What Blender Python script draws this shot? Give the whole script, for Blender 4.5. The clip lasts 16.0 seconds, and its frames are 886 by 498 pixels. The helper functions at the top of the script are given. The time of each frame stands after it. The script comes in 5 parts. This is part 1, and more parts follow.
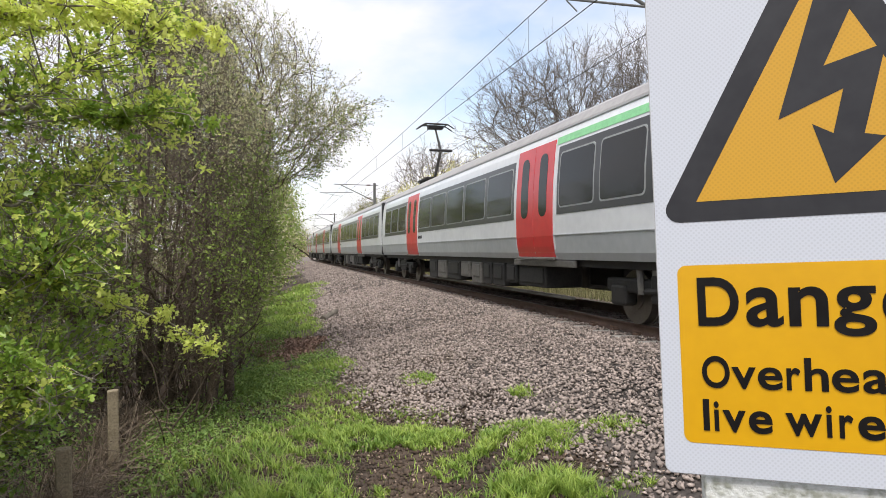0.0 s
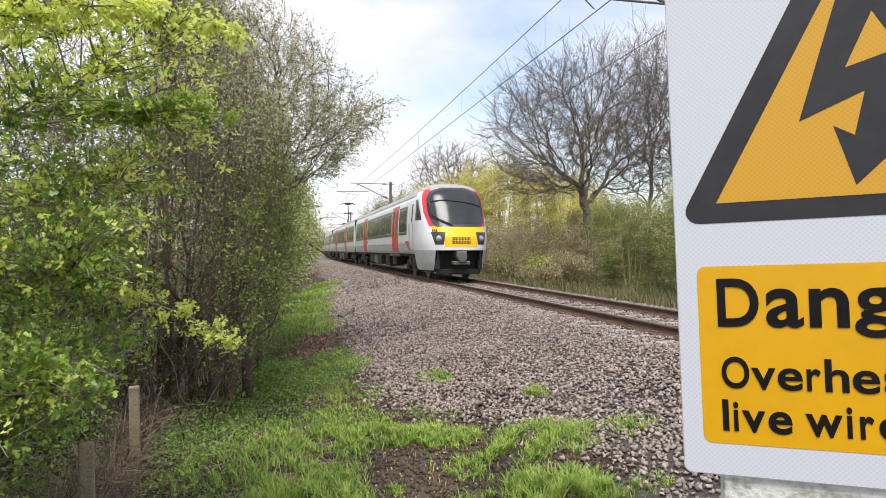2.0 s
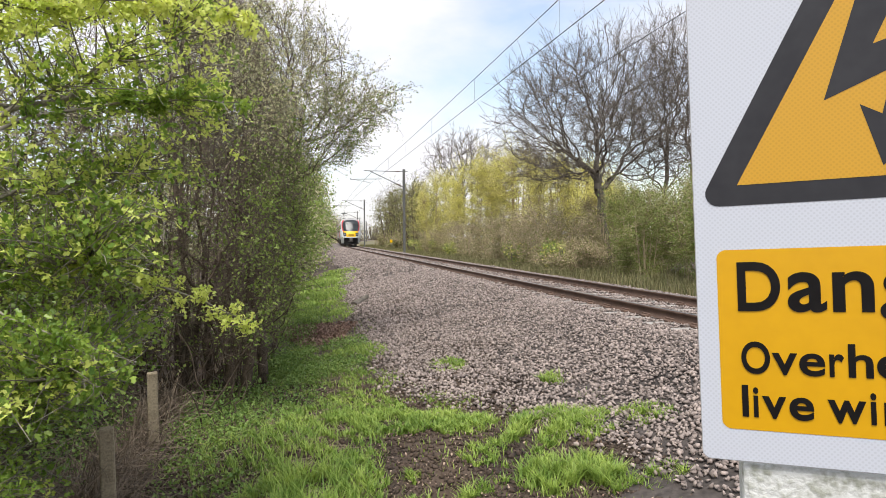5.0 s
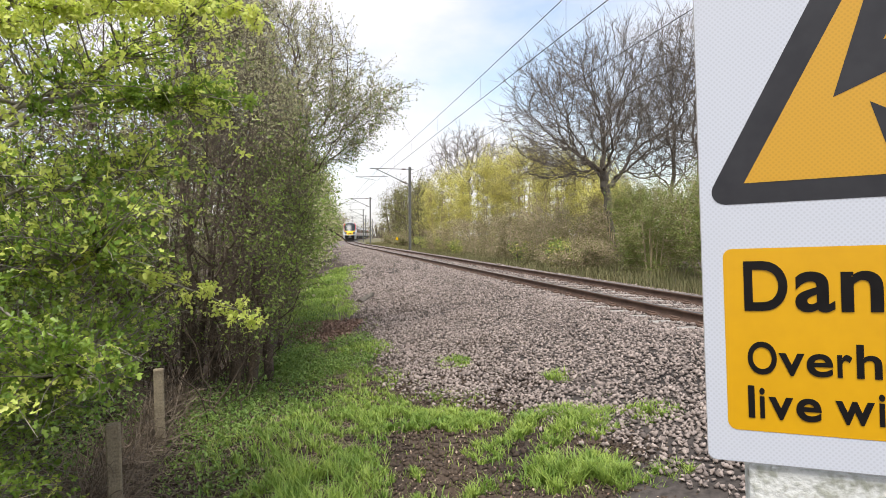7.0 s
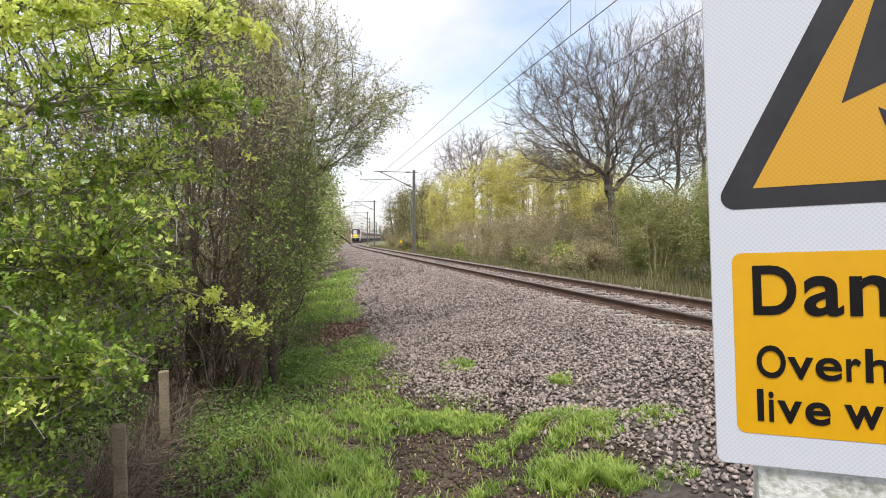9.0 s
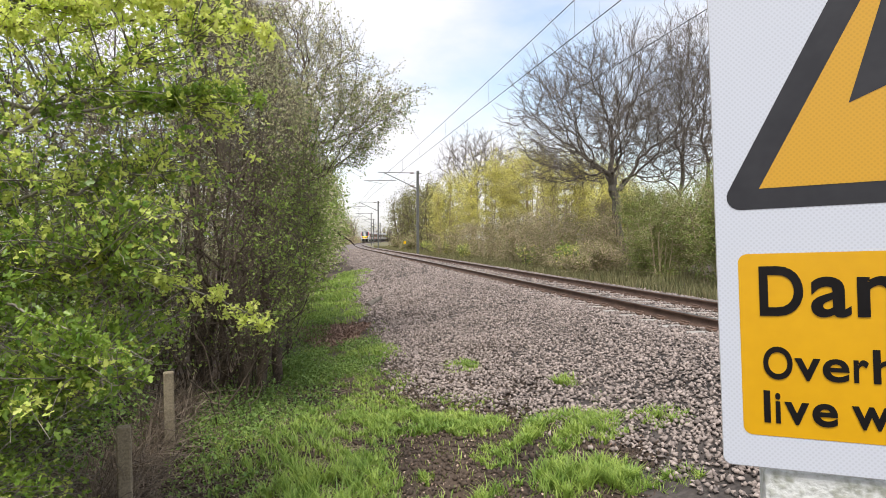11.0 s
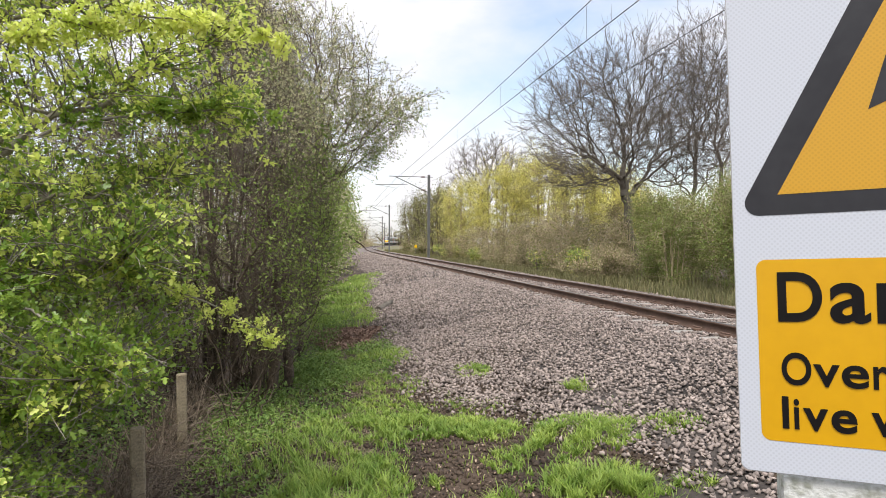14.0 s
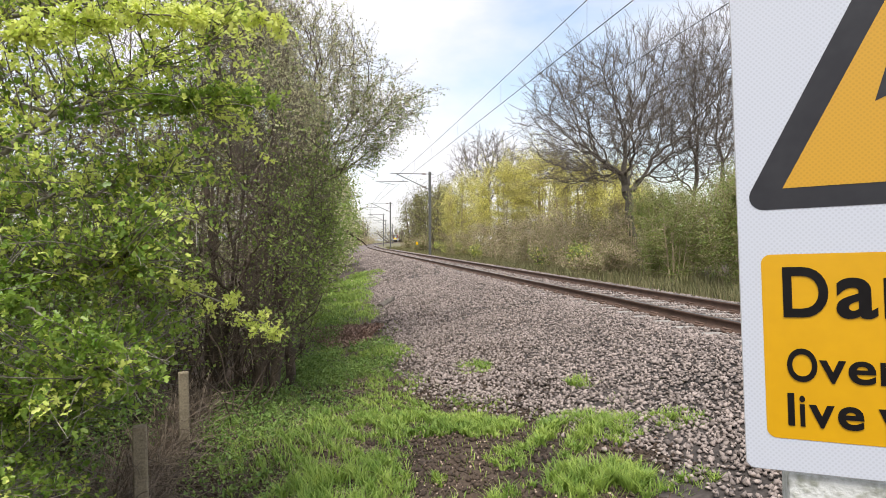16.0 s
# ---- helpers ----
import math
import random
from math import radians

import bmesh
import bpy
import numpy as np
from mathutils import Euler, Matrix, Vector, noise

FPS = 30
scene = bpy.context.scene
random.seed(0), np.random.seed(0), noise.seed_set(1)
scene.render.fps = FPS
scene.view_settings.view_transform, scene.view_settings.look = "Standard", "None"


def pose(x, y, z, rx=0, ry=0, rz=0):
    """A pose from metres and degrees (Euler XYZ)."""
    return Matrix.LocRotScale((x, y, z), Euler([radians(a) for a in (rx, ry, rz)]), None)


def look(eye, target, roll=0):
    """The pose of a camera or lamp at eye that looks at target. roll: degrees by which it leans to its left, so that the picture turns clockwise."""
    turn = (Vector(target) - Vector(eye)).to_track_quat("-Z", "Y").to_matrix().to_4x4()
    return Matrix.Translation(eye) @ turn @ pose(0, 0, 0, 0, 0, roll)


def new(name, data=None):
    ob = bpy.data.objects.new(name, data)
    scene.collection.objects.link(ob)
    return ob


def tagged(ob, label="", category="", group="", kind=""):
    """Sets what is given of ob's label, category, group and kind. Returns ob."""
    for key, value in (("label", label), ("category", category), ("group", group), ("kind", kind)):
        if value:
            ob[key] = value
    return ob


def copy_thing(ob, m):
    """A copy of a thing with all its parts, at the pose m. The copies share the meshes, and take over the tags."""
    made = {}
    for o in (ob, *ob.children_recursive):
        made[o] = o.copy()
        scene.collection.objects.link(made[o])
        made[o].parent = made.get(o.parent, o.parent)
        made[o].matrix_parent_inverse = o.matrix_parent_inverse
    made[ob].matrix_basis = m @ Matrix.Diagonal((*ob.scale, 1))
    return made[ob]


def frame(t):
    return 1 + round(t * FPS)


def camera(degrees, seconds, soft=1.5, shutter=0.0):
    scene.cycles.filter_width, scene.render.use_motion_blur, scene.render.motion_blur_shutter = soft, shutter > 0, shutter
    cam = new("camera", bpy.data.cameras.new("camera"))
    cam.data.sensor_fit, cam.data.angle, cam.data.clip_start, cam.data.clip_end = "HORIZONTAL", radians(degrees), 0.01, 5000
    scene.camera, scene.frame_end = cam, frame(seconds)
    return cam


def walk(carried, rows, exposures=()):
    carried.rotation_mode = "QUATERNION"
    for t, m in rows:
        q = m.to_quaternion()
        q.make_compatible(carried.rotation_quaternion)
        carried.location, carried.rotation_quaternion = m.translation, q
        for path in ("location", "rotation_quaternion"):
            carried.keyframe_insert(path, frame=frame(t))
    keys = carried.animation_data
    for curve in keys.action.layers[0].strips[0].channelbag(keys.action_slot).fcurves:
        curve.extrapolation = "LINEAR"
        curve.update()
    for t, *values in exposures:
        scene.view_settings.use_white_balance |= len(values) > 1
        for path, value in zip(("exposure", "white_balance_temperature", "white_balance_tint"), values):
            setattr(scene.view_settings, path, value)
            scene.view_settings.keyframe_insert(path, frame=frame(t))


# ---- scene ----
PI = math.pi
rng = np.random.default_rng(7)

# ---- camera: held in the hand, panning slowly towards the track ----
cam = camera(71.46, 16.0, soft=0.75)
PATH = [
    (0.0, 0.0202, 0.0032, 1.1393, 15.689, 0.181, -0.188),
    (0.5, 0.0198, 0.0029, 1.1405, 15.312, 0.173, -0.186),
    (1.0, 0.0180, 0.0007, 1.1415, 14.961, 0.188, -0.111),
    (1.5, 0.0146, -0.0043, 1.1409, 14.579, 0.174, -0.071),
    (2.0, 0.0122, -0.0054, 1.1415, 14.224, 0.064, -0.114),
    (2.5, 0.0153, -0.0030, 1.1398, 13.856, -0.104, -0.052),
    (3.0, 0.0147, -0.0008, 1.1396, 13.567, -0.347, -0.117),
    (3.5, 0.0139, -0.0011, 1.1388, 13.363, -0.624, -0.189),
    (4.0, 0.0127, -0.0015, 1.1386, 13.232, -0.819, -0.240),
    (6.5, 0.0155, 0.0070, 1.1370, 12.541, -1.305, -0.188),
    (7.0, 0.0169, 0.0058, 1.1381, 12.427, -1.306, -0.131),
    (7.5, 0.0181, 0.0056, 1.1398, 12.334, -1.223, -0.076),
    (8.0, 0.0144, 0.0033, 1.1390, 12.235, -1.145, -0.002),
    (8.5, 0.0110, 0.0010, 1.1393, 12.140, -1.071, -0.009),
    (9.0, 0.0085, 0.0010, 1.1390, 12.066, -1.026, -0.021),
    (11.5, 0.0078, 0.0026, 1.1393, 11.523, -0.929, -0.085),
    (12.0, 0.0024, 0.0020, 1.1394, 11.289, -0.876, -0.052),
    (12.5, 0.0021, -0.0003, 1.1423, 11.057, -0.775, 0.009),
    (13.0, 0.0001, -0.0013, 1.1406, 10.873, -0.643, 0.093),
    (13.5, -0.0003, -0.0017, 1.1406, 10.769, -0.606, 0.137),
    (14.0, -0.0007, -0.0021, 1.1398, 10.705, -0.590, 0.134),
    (14.5, 0.0003, 0.0004, 1.1400, 10.653, -0.630, 0.003),
    (15.0, 0.0024, 0.0013, 1.1407, 10.637, -0.701, -0.025),
    (15.5, 0.0024, 0.0039, 1.1395, 10.599, -0.780, -0.126),
    (16.0, 0.0019, 0.0057, 1.1392, 10.586, -0.876, -0.156),
]


def eye_pose(x, y, z, heading, pitch, roll):
    h, p = radians(heading), radians(pitch)
    way = Vector((math.sin(h) * math.cos(p), math.cos(h) * math.cos(p), math.sin(p)))
    eye = Vector((x, y, z))
    return look(eye, eye + way * 10, roll)


walk(cam, [(t, eye_pose(*row)) for t, *row in PATH])

# ---- world, sun, exposure ----
SUN_AZ, SUN_EL = radians(-155), radians(62)
world = bpy.data.worlds.new("sky")
scene.world = world
world.use_nodes = True
wn, wl = world.node_tree.nodes, world.node_tree.links
wn.clear()
w_out = wn.new("ShaderNodeOutputWorld")
w_bg = wn.new("ShaderNodeBackground")
w_sky = wn.new("ShaderNodeTexSky")
w_sky.sky_type = "NISHITA"
w_sky.sun_disc = False
w_sky.sun_elevation = SUN_EL
w_sky.sun_rotation = SUN_AZ
w_sky.air_density = 1.2
w_sky.dust_density = 2.0
w_co = wn.new("ShaderNodeTexCoord")
w_map = wn.new("ShaderNodeMapping")
w_map.inputs["Scale"].default_value = (1.0, 1.0, 2.2)
w_map.inputs["Location"].default_value = (0.3, 0.15, 0.0)
w_noise = wn.new("ShaderNodeTexNoise")
w_noise.inputs["Scale"].default_value = 2.1
w_noise.inputs["Detail"].default_value = 6
w_noise.inputs["Roughness"].default_value = 0.52
w_ramp = wn.new("ShaderNodeValToRGB")
w_ramp.color_ramp.elements[0].position = 0.36
w_ramp.color_ramp.elements[0].color = (0.25, 0.25, 0.25, 1)
w_ramp.color_ramp.elements[1].position = 0.56
w_ramp.color_ramp.elements[1].color = (0.97, 0.97, 0.97, 1)
w_mix = wn.new("ShaderNodeMix")
w_mix.data_type = "RGBA"
w_mix.inputs["B"].default_value = (8.9, 8.75, 9.2, 1)
w_bg.inputs["Strength"].default_value = 0.091
wl.new(w_co.outputs["Generated"], w_map.inputs["Vector"])
wl.new(w_map.outputs["Vector"], w_noise.inputs["Vector"])
wl.new(w_noise.outputs["Fac"], w_ramp.inputs["Fac"])
wl.new(w_ramp.outputs["Color"], w_mix.inputs["Factor"])
w_gain = wn.new("ShaderNodeVectorMath")
w_gain.operation = "SCALE"
w_gain.inputs["Scale"].default_value = 2.0
wl.new(w_sky.outputs["Color"], w_gain.inputs[0])
wl.new(w_gain.outputs["Vector"], w_mix.inputs["A"])
wl.new(w_mix.outputs["Result"], w_bg.inputs["Color"])
wl.new(w_bg.outputs["Background"], w_out.inputs["Surface"])
sun = new("sun", bpy.data.lights.new("sun", "SUN"))
sun.data.energy = 3.3
sun.data.angle = radians(32)
sun.data.color = (1.0, 0.965, 0.91)
sun_way = Vector((math.sin(SUN_AZ) * math.cos(SUN_EL), math.cos(SUN_AZ) * math.cos(SUN_EL), math.sin(SUN_EL)))
sun.matrix_world = look(sun_way * 50, (0, 0, 0))
scene.view_settings.exposure = 0.42


# ---- materials ----
def material(name, colour, other=None, rough=0.6, metal=0.0, scale=8.0, fine=60.0, bump=0.0, spec=0.5, mixfac=0.5, coat=0.0, island=0.0, through_light=0.0, space="Object"):
    """Two noises, coarse and fine, run between colour and other; island varies each piece; through_light lets light through thin leaves."""
    m = bpy.data.materials.new(name)
    m.use_nodes = True
    n, l = m.node_tree.nodes, m.node_tree.links
    b = n["Principled BSDF"]
    b.inputs["Roughness"].default_value = rough
    b.inputs["Metallic"].default_value = metal
    b.inputs["Specular IOR Level"].default_value = spec
    b.inputs["Coat Weight"].default_value = coat
    other = other or tuple(c * 0.8 for c in colour)
    co = n.new("ShaderNodeTexCoord")
    a, f = n.new("ShaderNodeTexNoise"), n.new("ShaderNodeTexNoise")
    a.inputs["Scale"].default_value, f.inputs["Scale"].default_value = scale, fine
    a.inputs["Detail"].default_value, f.inputs["Detail"].default_value = 3, 4
    for q in (a, f):
        l.new(co.outputs[space], q.inputs["Vector"])
    add = n.new("ShaderNodeMath")
    add.operation = "ADD"
    l.new(a.outputs["Fac"], add.inputs[0])
    l.new(f.outputs["Fac"], add.inputs[1])
    fac = n.new("ShaderNodeMapRange")
    fac.inputs["From Min"].default_value, fac.inputs["From Max"].default_value = 0.75, 1.25
    fac.inputs["To Min"].default_value, fac.inputs["To Max"].default_value = mixfac - 0.5, mixfac + 0.5
    l.new(add.outputs[0], fac.inputs["Value"])
    mix = n.new("ShaderNodeMix")
    mix.data_type = "RGBA"
    mix.inputs["A"].default_value, mix.inputs["B"].default_value = (*colour, 1), (*other, 1)
    tint = fac.outputs["Result"]
    if island:
        geo, blend = n.new("ShaderNodeNewGeometry"), n.new("ShaderNodeMix")
        blend.inputs["Factor"].default_value = island
        l.new(tint, blend.inputs["A"])
        l.new(geo.outputs["Random Per Island"], blend.inputs["B"])
        tint = blend.outputs["Result"]
    l.new(tint, mix.inputs["Factor"])
    l.new(mix.outputs["Result"], b.inputs["Base Color"])
    if bump:
        bm_ = n.new("ShaderNodeBump")
        bm_.inputs["Strength"].default_value = bump
        bm_.inputs["Distance"].default_value = 0.01
        l.new(f.outputs["Fac"], bm_.inputs["Height"])
        l.new(bm_.outputs["Normal"], b.inputs["Normal"])
    if through_light:
        tr, ms = n.new("ShaderNodeBsdfTranslucent"), n.new("ShaderNodeMixShader")
        ms.inputs["Fac"].default_value = through_light
        l.new(mix.outputs["Result"], tr.inputs["Color"])
        l.new(b.outputs["BSDF"], ms.inputs[1])
        l.new(tr.outputs["BSDF"], ms.inputs[2])
        l.new(ms.outputs["Shader"], n["Material Output"].inputs["Surface"])
    return m


M_EARTH = material("earth", (0.030, 0.020, 0.014), (0.095, 0.066, 0.046), 0.95, scale=1.5, fine=40, bump=0.8)
# near bed is coloured dark to paint the shade in gaps between stones
M_BEDSHADE = material("ballast_bed", (0.02, 0.016, 0.014), (0.08, 0.066, 0.058), 0.95, scale=0.6, fine=16, bump=1.0)
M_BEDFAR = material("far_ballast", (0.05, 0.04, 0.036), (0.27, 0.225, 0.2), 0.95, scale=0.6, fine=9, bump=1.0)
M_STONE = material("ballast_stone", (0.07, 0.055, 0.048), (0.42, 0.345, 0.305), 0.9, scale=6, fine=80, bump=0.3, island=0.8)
M_RAIL = material("rail_rust", (0.075, 0.043, 0.03), (0.14, 0.085, 0.06), 0.75, scale=5, fine=70, bump=0.2)
M_RAILTOP = material("rail_head", (0.28, 0.26, 0.25), (0.4, 0.38, 0.37), 0.3, metal=1.0, scale=5)
M_SLEEPER = material("sleeper", (0.22, 0.2, 0.18), (0.34, 0.32, 0.29), 0.9, scale=3, fine=40, bump=0.3)
M_STEEL = material("galvanised_steel", (0.13, 0.13, 0.125), (0.2, 0.2, 0.19), 0.55, metal=0.4, scale=3)
M_WIRE = material("wire", (0.06, 0.06, 0.06), None, 0.5, metal=0.5)
M_INSUL = material("insulator", (0.16, 0.11, 0.09), None, 0.3)
M_BARK = material("bark", (0.075, 0.063, 0.05), (0.17, 0.148, 0.118), 0.9, scale=4, fine=50, bump=0.5)
M_STEM = material("thicket_stem", (0.035, 0.025, 0.018), (0.13, 0.095, 0.065), 0.95, scale=14, fine=60, bump=0.9)
M_TWIG = material("twig", (0.09, 0.072, 0.058), (0.21, 0.175, 0.14), 0.9, scale=4, fine=30, island=0.6)
M_DARKTWIG = material("dark_twig", (0.065, 0.047, 0.036), (0.20, 0.152, 0.11), 0.9, scale=2, fine=30, island=0.7)
M_CANE = material("dead_cane", (0.07, 0.048, 0.034), (0.34, 0.265, 0.19), 0.8, scale=3, fine=30, island=0.7)
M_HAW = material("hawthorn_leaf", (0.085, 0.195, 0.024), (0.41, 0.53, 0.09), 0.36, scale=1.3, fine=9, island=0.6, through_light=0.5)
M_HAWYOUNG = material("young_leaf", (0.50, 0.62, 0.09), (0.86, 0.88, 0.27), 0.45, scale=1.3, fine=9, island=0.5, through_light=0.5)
M_THICK = material("thicket_leaf", (0.11, 0.20, 0.035), (0.38, 0.46, 0.11), 0.6, scale=0.7, fine=6, island=0.55, through_light=0.4)
M_BUD = material("bud_leaf", (0.35, 0.34, 0.16), (0.72, 0.68, 0.43), 0.6, scale=0.8, fine=6, island=0.6, through_light=0.45)
M_WILLOW = material("willow_leaf", (0.60, 0.57, 0.12), (0.90, 0.84, 0.28), 0.6, scale=0.35, fine=3, island=0.5, through_light=0.4)
M_OLIVE = material("olive_leaf", (0.12, 0.135, 0.04), (0.32, 0.31, 0.10), 0.6, scale=0.5, fine=4, island=0.55, through_light=0.3)
M_SCRUB = material("scrub_stem", (0.24, 0.19, 0.12), (0.55, 0.45, 0.29), 0.9, scale=0.5, fine=4, island=0.6)
M_FARLEAF = material("far_leaf", (0.16, 0.17, 0.06), (0.34, 0.31, 0.15), 0.8, scale=0.2, fine=2, island=0.5, through_light=0.2)
M_GRASS = material("grass_blade", (0.10, 0.22, 0.03), (0.46, 0.56, 0.12), 0.55, scale=1.6, fine=8, island=0.5, through_light=0.4)
M_NETTLE = material("nettle_leaf", (0.08, 0.17, 0.033), (0.30, 0.41, 0.10), 0.6, scale=1.5, fine=8, island=0.6, through_light=0.3)
M_VERGE = material("verge_blade", (0.075, 0.095, 0.03), (0.29, 0.25, 0.12), 0.8, scale=0.4, fine=3, island=0.7, through_light=0.3)
M_LITTER = material("dead_leaf", (0.15, 0.085, 0.06), (0.46, 0.36, 0.27), 0.9, scale=3, fine=20, island=0.7)
M_CHIPS = material("bark_chip", (0.15, 0.08, 0.056), (0.42, 0.29, 0.22), 0.9, scale=2, fine=20, island=0.7)
M_CONCRETE = material("concrete", (0.33, 0.31, 0.27), (0.5, 0.48, 0.43), 0.9, scale=6, fine=90, bump=0.4)
M_HAWBARK = material("hawthorn_bark", (0.13, 0.115, 0.09), (0.31, 0.28, 0.225), 0.85, scale=9, fine=50, bump=0.4)
M_POST = material("weathered_post", (0.18, 0.145, 0.095), (0.36, 0.295, 0.20), 0.9, scale=6, fine=60, bump=0.5)
M_MOSS = material("lichen_paint", (0.62, 0.63, 0.6), (0.16, 0.17, 0.09), 0.9, scale=28, fine=140, bump=0.3, mixfac=0.1)
M_BLACK = material("sign_black", (0.022, 0.022, 0.026), (0.032, 0.032, 0.036), 0.45, scale=20, spec=0.3)
M_TEXT = material("lettering_black", (0.006, 0.005, 0.005), (0.011, 0.010, 0.010), 0.5, scale=20, spec=0.15)
M_PANEL = material("sign_yellow", (0.62, 0.33, 0.0), (0.58, 0.305, 0.0), 0.4, scale=12)
M_SIGNEDGE = material("sign_edge", (0.42, 0.42, 0.42), None, 0.6)
M_TRAINWHITE = material("train_white", (0.70, 0.715, 0.735), (0.62, 0.635, 0.655), 0.3, scale=0.8, fine=6, coat=0.3)
M_TRAINGREY = material("train_grey", (0.42, 0.44, 0.445), (0.36, 0.38, 0.385), 0.4, scale=0.8, fine=6)
M_ROOF = material("train_roof", (0.27, 0.26, 0.26), (0.36, 0.35, 0.34), 0.6, scale=0.7, fine=8)
M_RED = material("train_red", (0.62, 0.028, 0.035), (0.55, 0.022, 0.03), 0.35, scale=1, fine=6, coat=0.3)
M_YELLOW = material("train_yellow", (0.85, 0.52, 0.0), (0.8, 0.47, 0.0), 0.35, scale=1, fine=6, coat=0.3)
M_BAND = material("window_band", (0.030, 0.031, 0.034), (0.045, 0.046, 0.05), 0.28, scale=1)
M_GLASS = material("dark_glass", (0.010, 0.011, 0.012), (0.02, 0.021, 0.022), 0.08, scale=1, spec=0.28)
M_FRAME = material("window_frame", (0.35, 0.36, 0.36), None, 0.4)
M_UNDER = material("underframe", (0.008, 0.008, 0.008), (0.024, 0.022, 0.02), 0.7, scale=3, fine=25)
M_UNDERGREY = material("equipment_case", (0.09, 0.086, 0.078), (0.16, 0.15, 0.135), 0.6, scale=2, fine=20)
M_WHEEL = material("wheel_steel", (0.10, 0.085, 0.075), (0.17, 0.15, 0.13), 0.5, metal=0.5, scale=4)
M_RUBBER = material("gangway_rubber", (0.014, 0.014, 0.015), (0.025, 0.025, 0.026), 0.8, scale=4)
M_LENS = material("lamp_lens", (0.22, 0.23, 0.27), (0.34, 0.35, 0.4), 0.12, scale=8)
M_GREEN = material("train_green", (0.28, 0.70, 0.33), None, 0.4)
M_FARGROUND = material("field", (0.09, 0.088, 0.04), (0.20, 0.17, 0.09), 0.95, scale=0.08, fine=0.9, bump=0.4)


def honeycomb(name, colour, cell):
    """Retroreflective sheeting: staggered darker dots on a pale sheet."""
    m = bpy.data.materials.new(name)
    m.use_nodes = True
    n, l = m.node_tree.nodes, m.node_tree.links
    b = n["Principled BSDF"]
    b.inputs["Roughness"].default_value = 0.35
    co, v = n.new("ShaderNodeTexCoord"), n.new("ShaderNodeTexVoronoi")
    v.feature = "F1"
    v.inputs["Randomness"].default_value = 0.0
    v.voronoi_dimensions = "2D"
    turn = n.new("ShaderNodeMapping")
    turn.inputs["Rotation"].default_value = (0, 0, PI / 4)
    turn.inputs["Scale"].default_value = (1.0, 1.0, 1.0)
    v.inputs["Scale"].default_value = 1 / cell
    r, mx = n.new("ShaderNodeMapRange"), n.new("ShaderNodeMix")
    r.inputs["From Min"].default_value, r.inputs["From Max"].default_value = 0.40, 0.20
    mx.data_type = "RGBA"
    mx.inputs["A"].default_value = (*colour, 1)
    mx.inputs["B"].default_value = (*[c * 0.88 for c in colour], 1)
    l.new(co.outputs["Object"], turn.inputs["Vector"])
    l.new(turn.outputs["Vector"], v.inputs["Vector"])
    l.new(v.outputs["Distance"], r.inputs["Value"])
    l.new(r.outputs["Result"], mx.inputs["Factor"])
    l.new(mx.outputs["Result"], b.inputs["Base Color"])
    return m


M_SIGNWHITE = honeycomb("sheeting_white", (0.535, 0.56, 0.615), 0.0034)
M_SIGNAMBER = honeycomb("sheeting_amber", (0.55, 0.295, 0.02), 0.0034)


# ---- mesh helpers ----
def mesh_of(name, verts, faces, mats, smooth=False):
    v = np.asarray(verts, dtype=np.float32).reshape(-1, 3)
    f = np.asarray(faces, dtype=np.int32)
    k = f.shape[1]
    me = bpy.data.meshes.new(name)
    me.vertices.add(len(v))
    me.vertices.foreach_set("co", v.ravel())
    me.loops.add(f.size)
    me.loops.foreach_set("vertex_index", f.ravel())
    me.polygons.add(len(f))
    me.polygons.foreach_set("loop_start", np.arange(0, f.size, k, dtype=np.int32))
    if smooth:
        me.polygons.foreach_set("use_smooth", np.ones(len(f), dtype=bool))
    me.update(calc_edges=True)
    for m in (mats if isinstance(mats, (list, tuple)) else [mats]):
        me.materials.append(m)
    return me


STUFF = {"twig", "fine_twig", "shoot", "foliage", "young_lit_foliage", "bud_foliage", "crown", "shrub_stem"}


def mpart(name, verts, faces, mat, parent=None, label="", smooth=False):
    ob = new(name, mesh_of(name, verts, faces, mat, smooth))
    ob.parent = parent
    return tagged(ob, label, kind="stuff" if name in STUFF else "")


def part(name, bm, mat, parent=None, label="", smooth=False):
    me = bpy.data.meshes.new(name)
    bmesh.ops.recalc_face_normals(bm, faces=bm.faces[:])
    bm.to_mesh(me)
    bm.free()
    me.materials.append(mat)
    if smooth:
        me.polygons.foreach_set("use_smooth", np.ones(len(me.polygons), dtype=bool))
    ob = new(name, me)
    ob.parent = parent
    return tagged(ob, label)


def box(bm, x0, x1, y0, y1, z0, z1, bevel=0.0):
    r = bmesh.ops.create_cube(bm, size=1)
    vs = r["verts"]
    bmesh.ops.scale(bm, vec=(x1 - x0, y1 - y0, z1 - z0), verts=vs)
    bmesh.ops.translate(bm, vec=((x0 + x1) / 2, (y0 + y1) / 2, (z0 + z1) / 2), verts=vs)
    if bevel:
        es = list({e for v in vs for e in v.link_edges})
        bmesh.ops.bevel(bm, geom=es, offset=bevel, segments=2, affect="EDGES", profile=0.5)
    return bm


def rod(bm, a, b, r, r2=None, sides=8):
    a, b = Vector(a), Vector(b)
    d = b - a
    m = Matrix.Translation((a + b) / 2) @ d.to_track_quat("Z", "Y").to_matrix().to_4x4()
    bmesh.ops.create_cone(bm, cap_ends=True, segments=sides, radius1=r, radius2=r if r2 is None else r2, depth=d.length, matrix=m)
    return bm


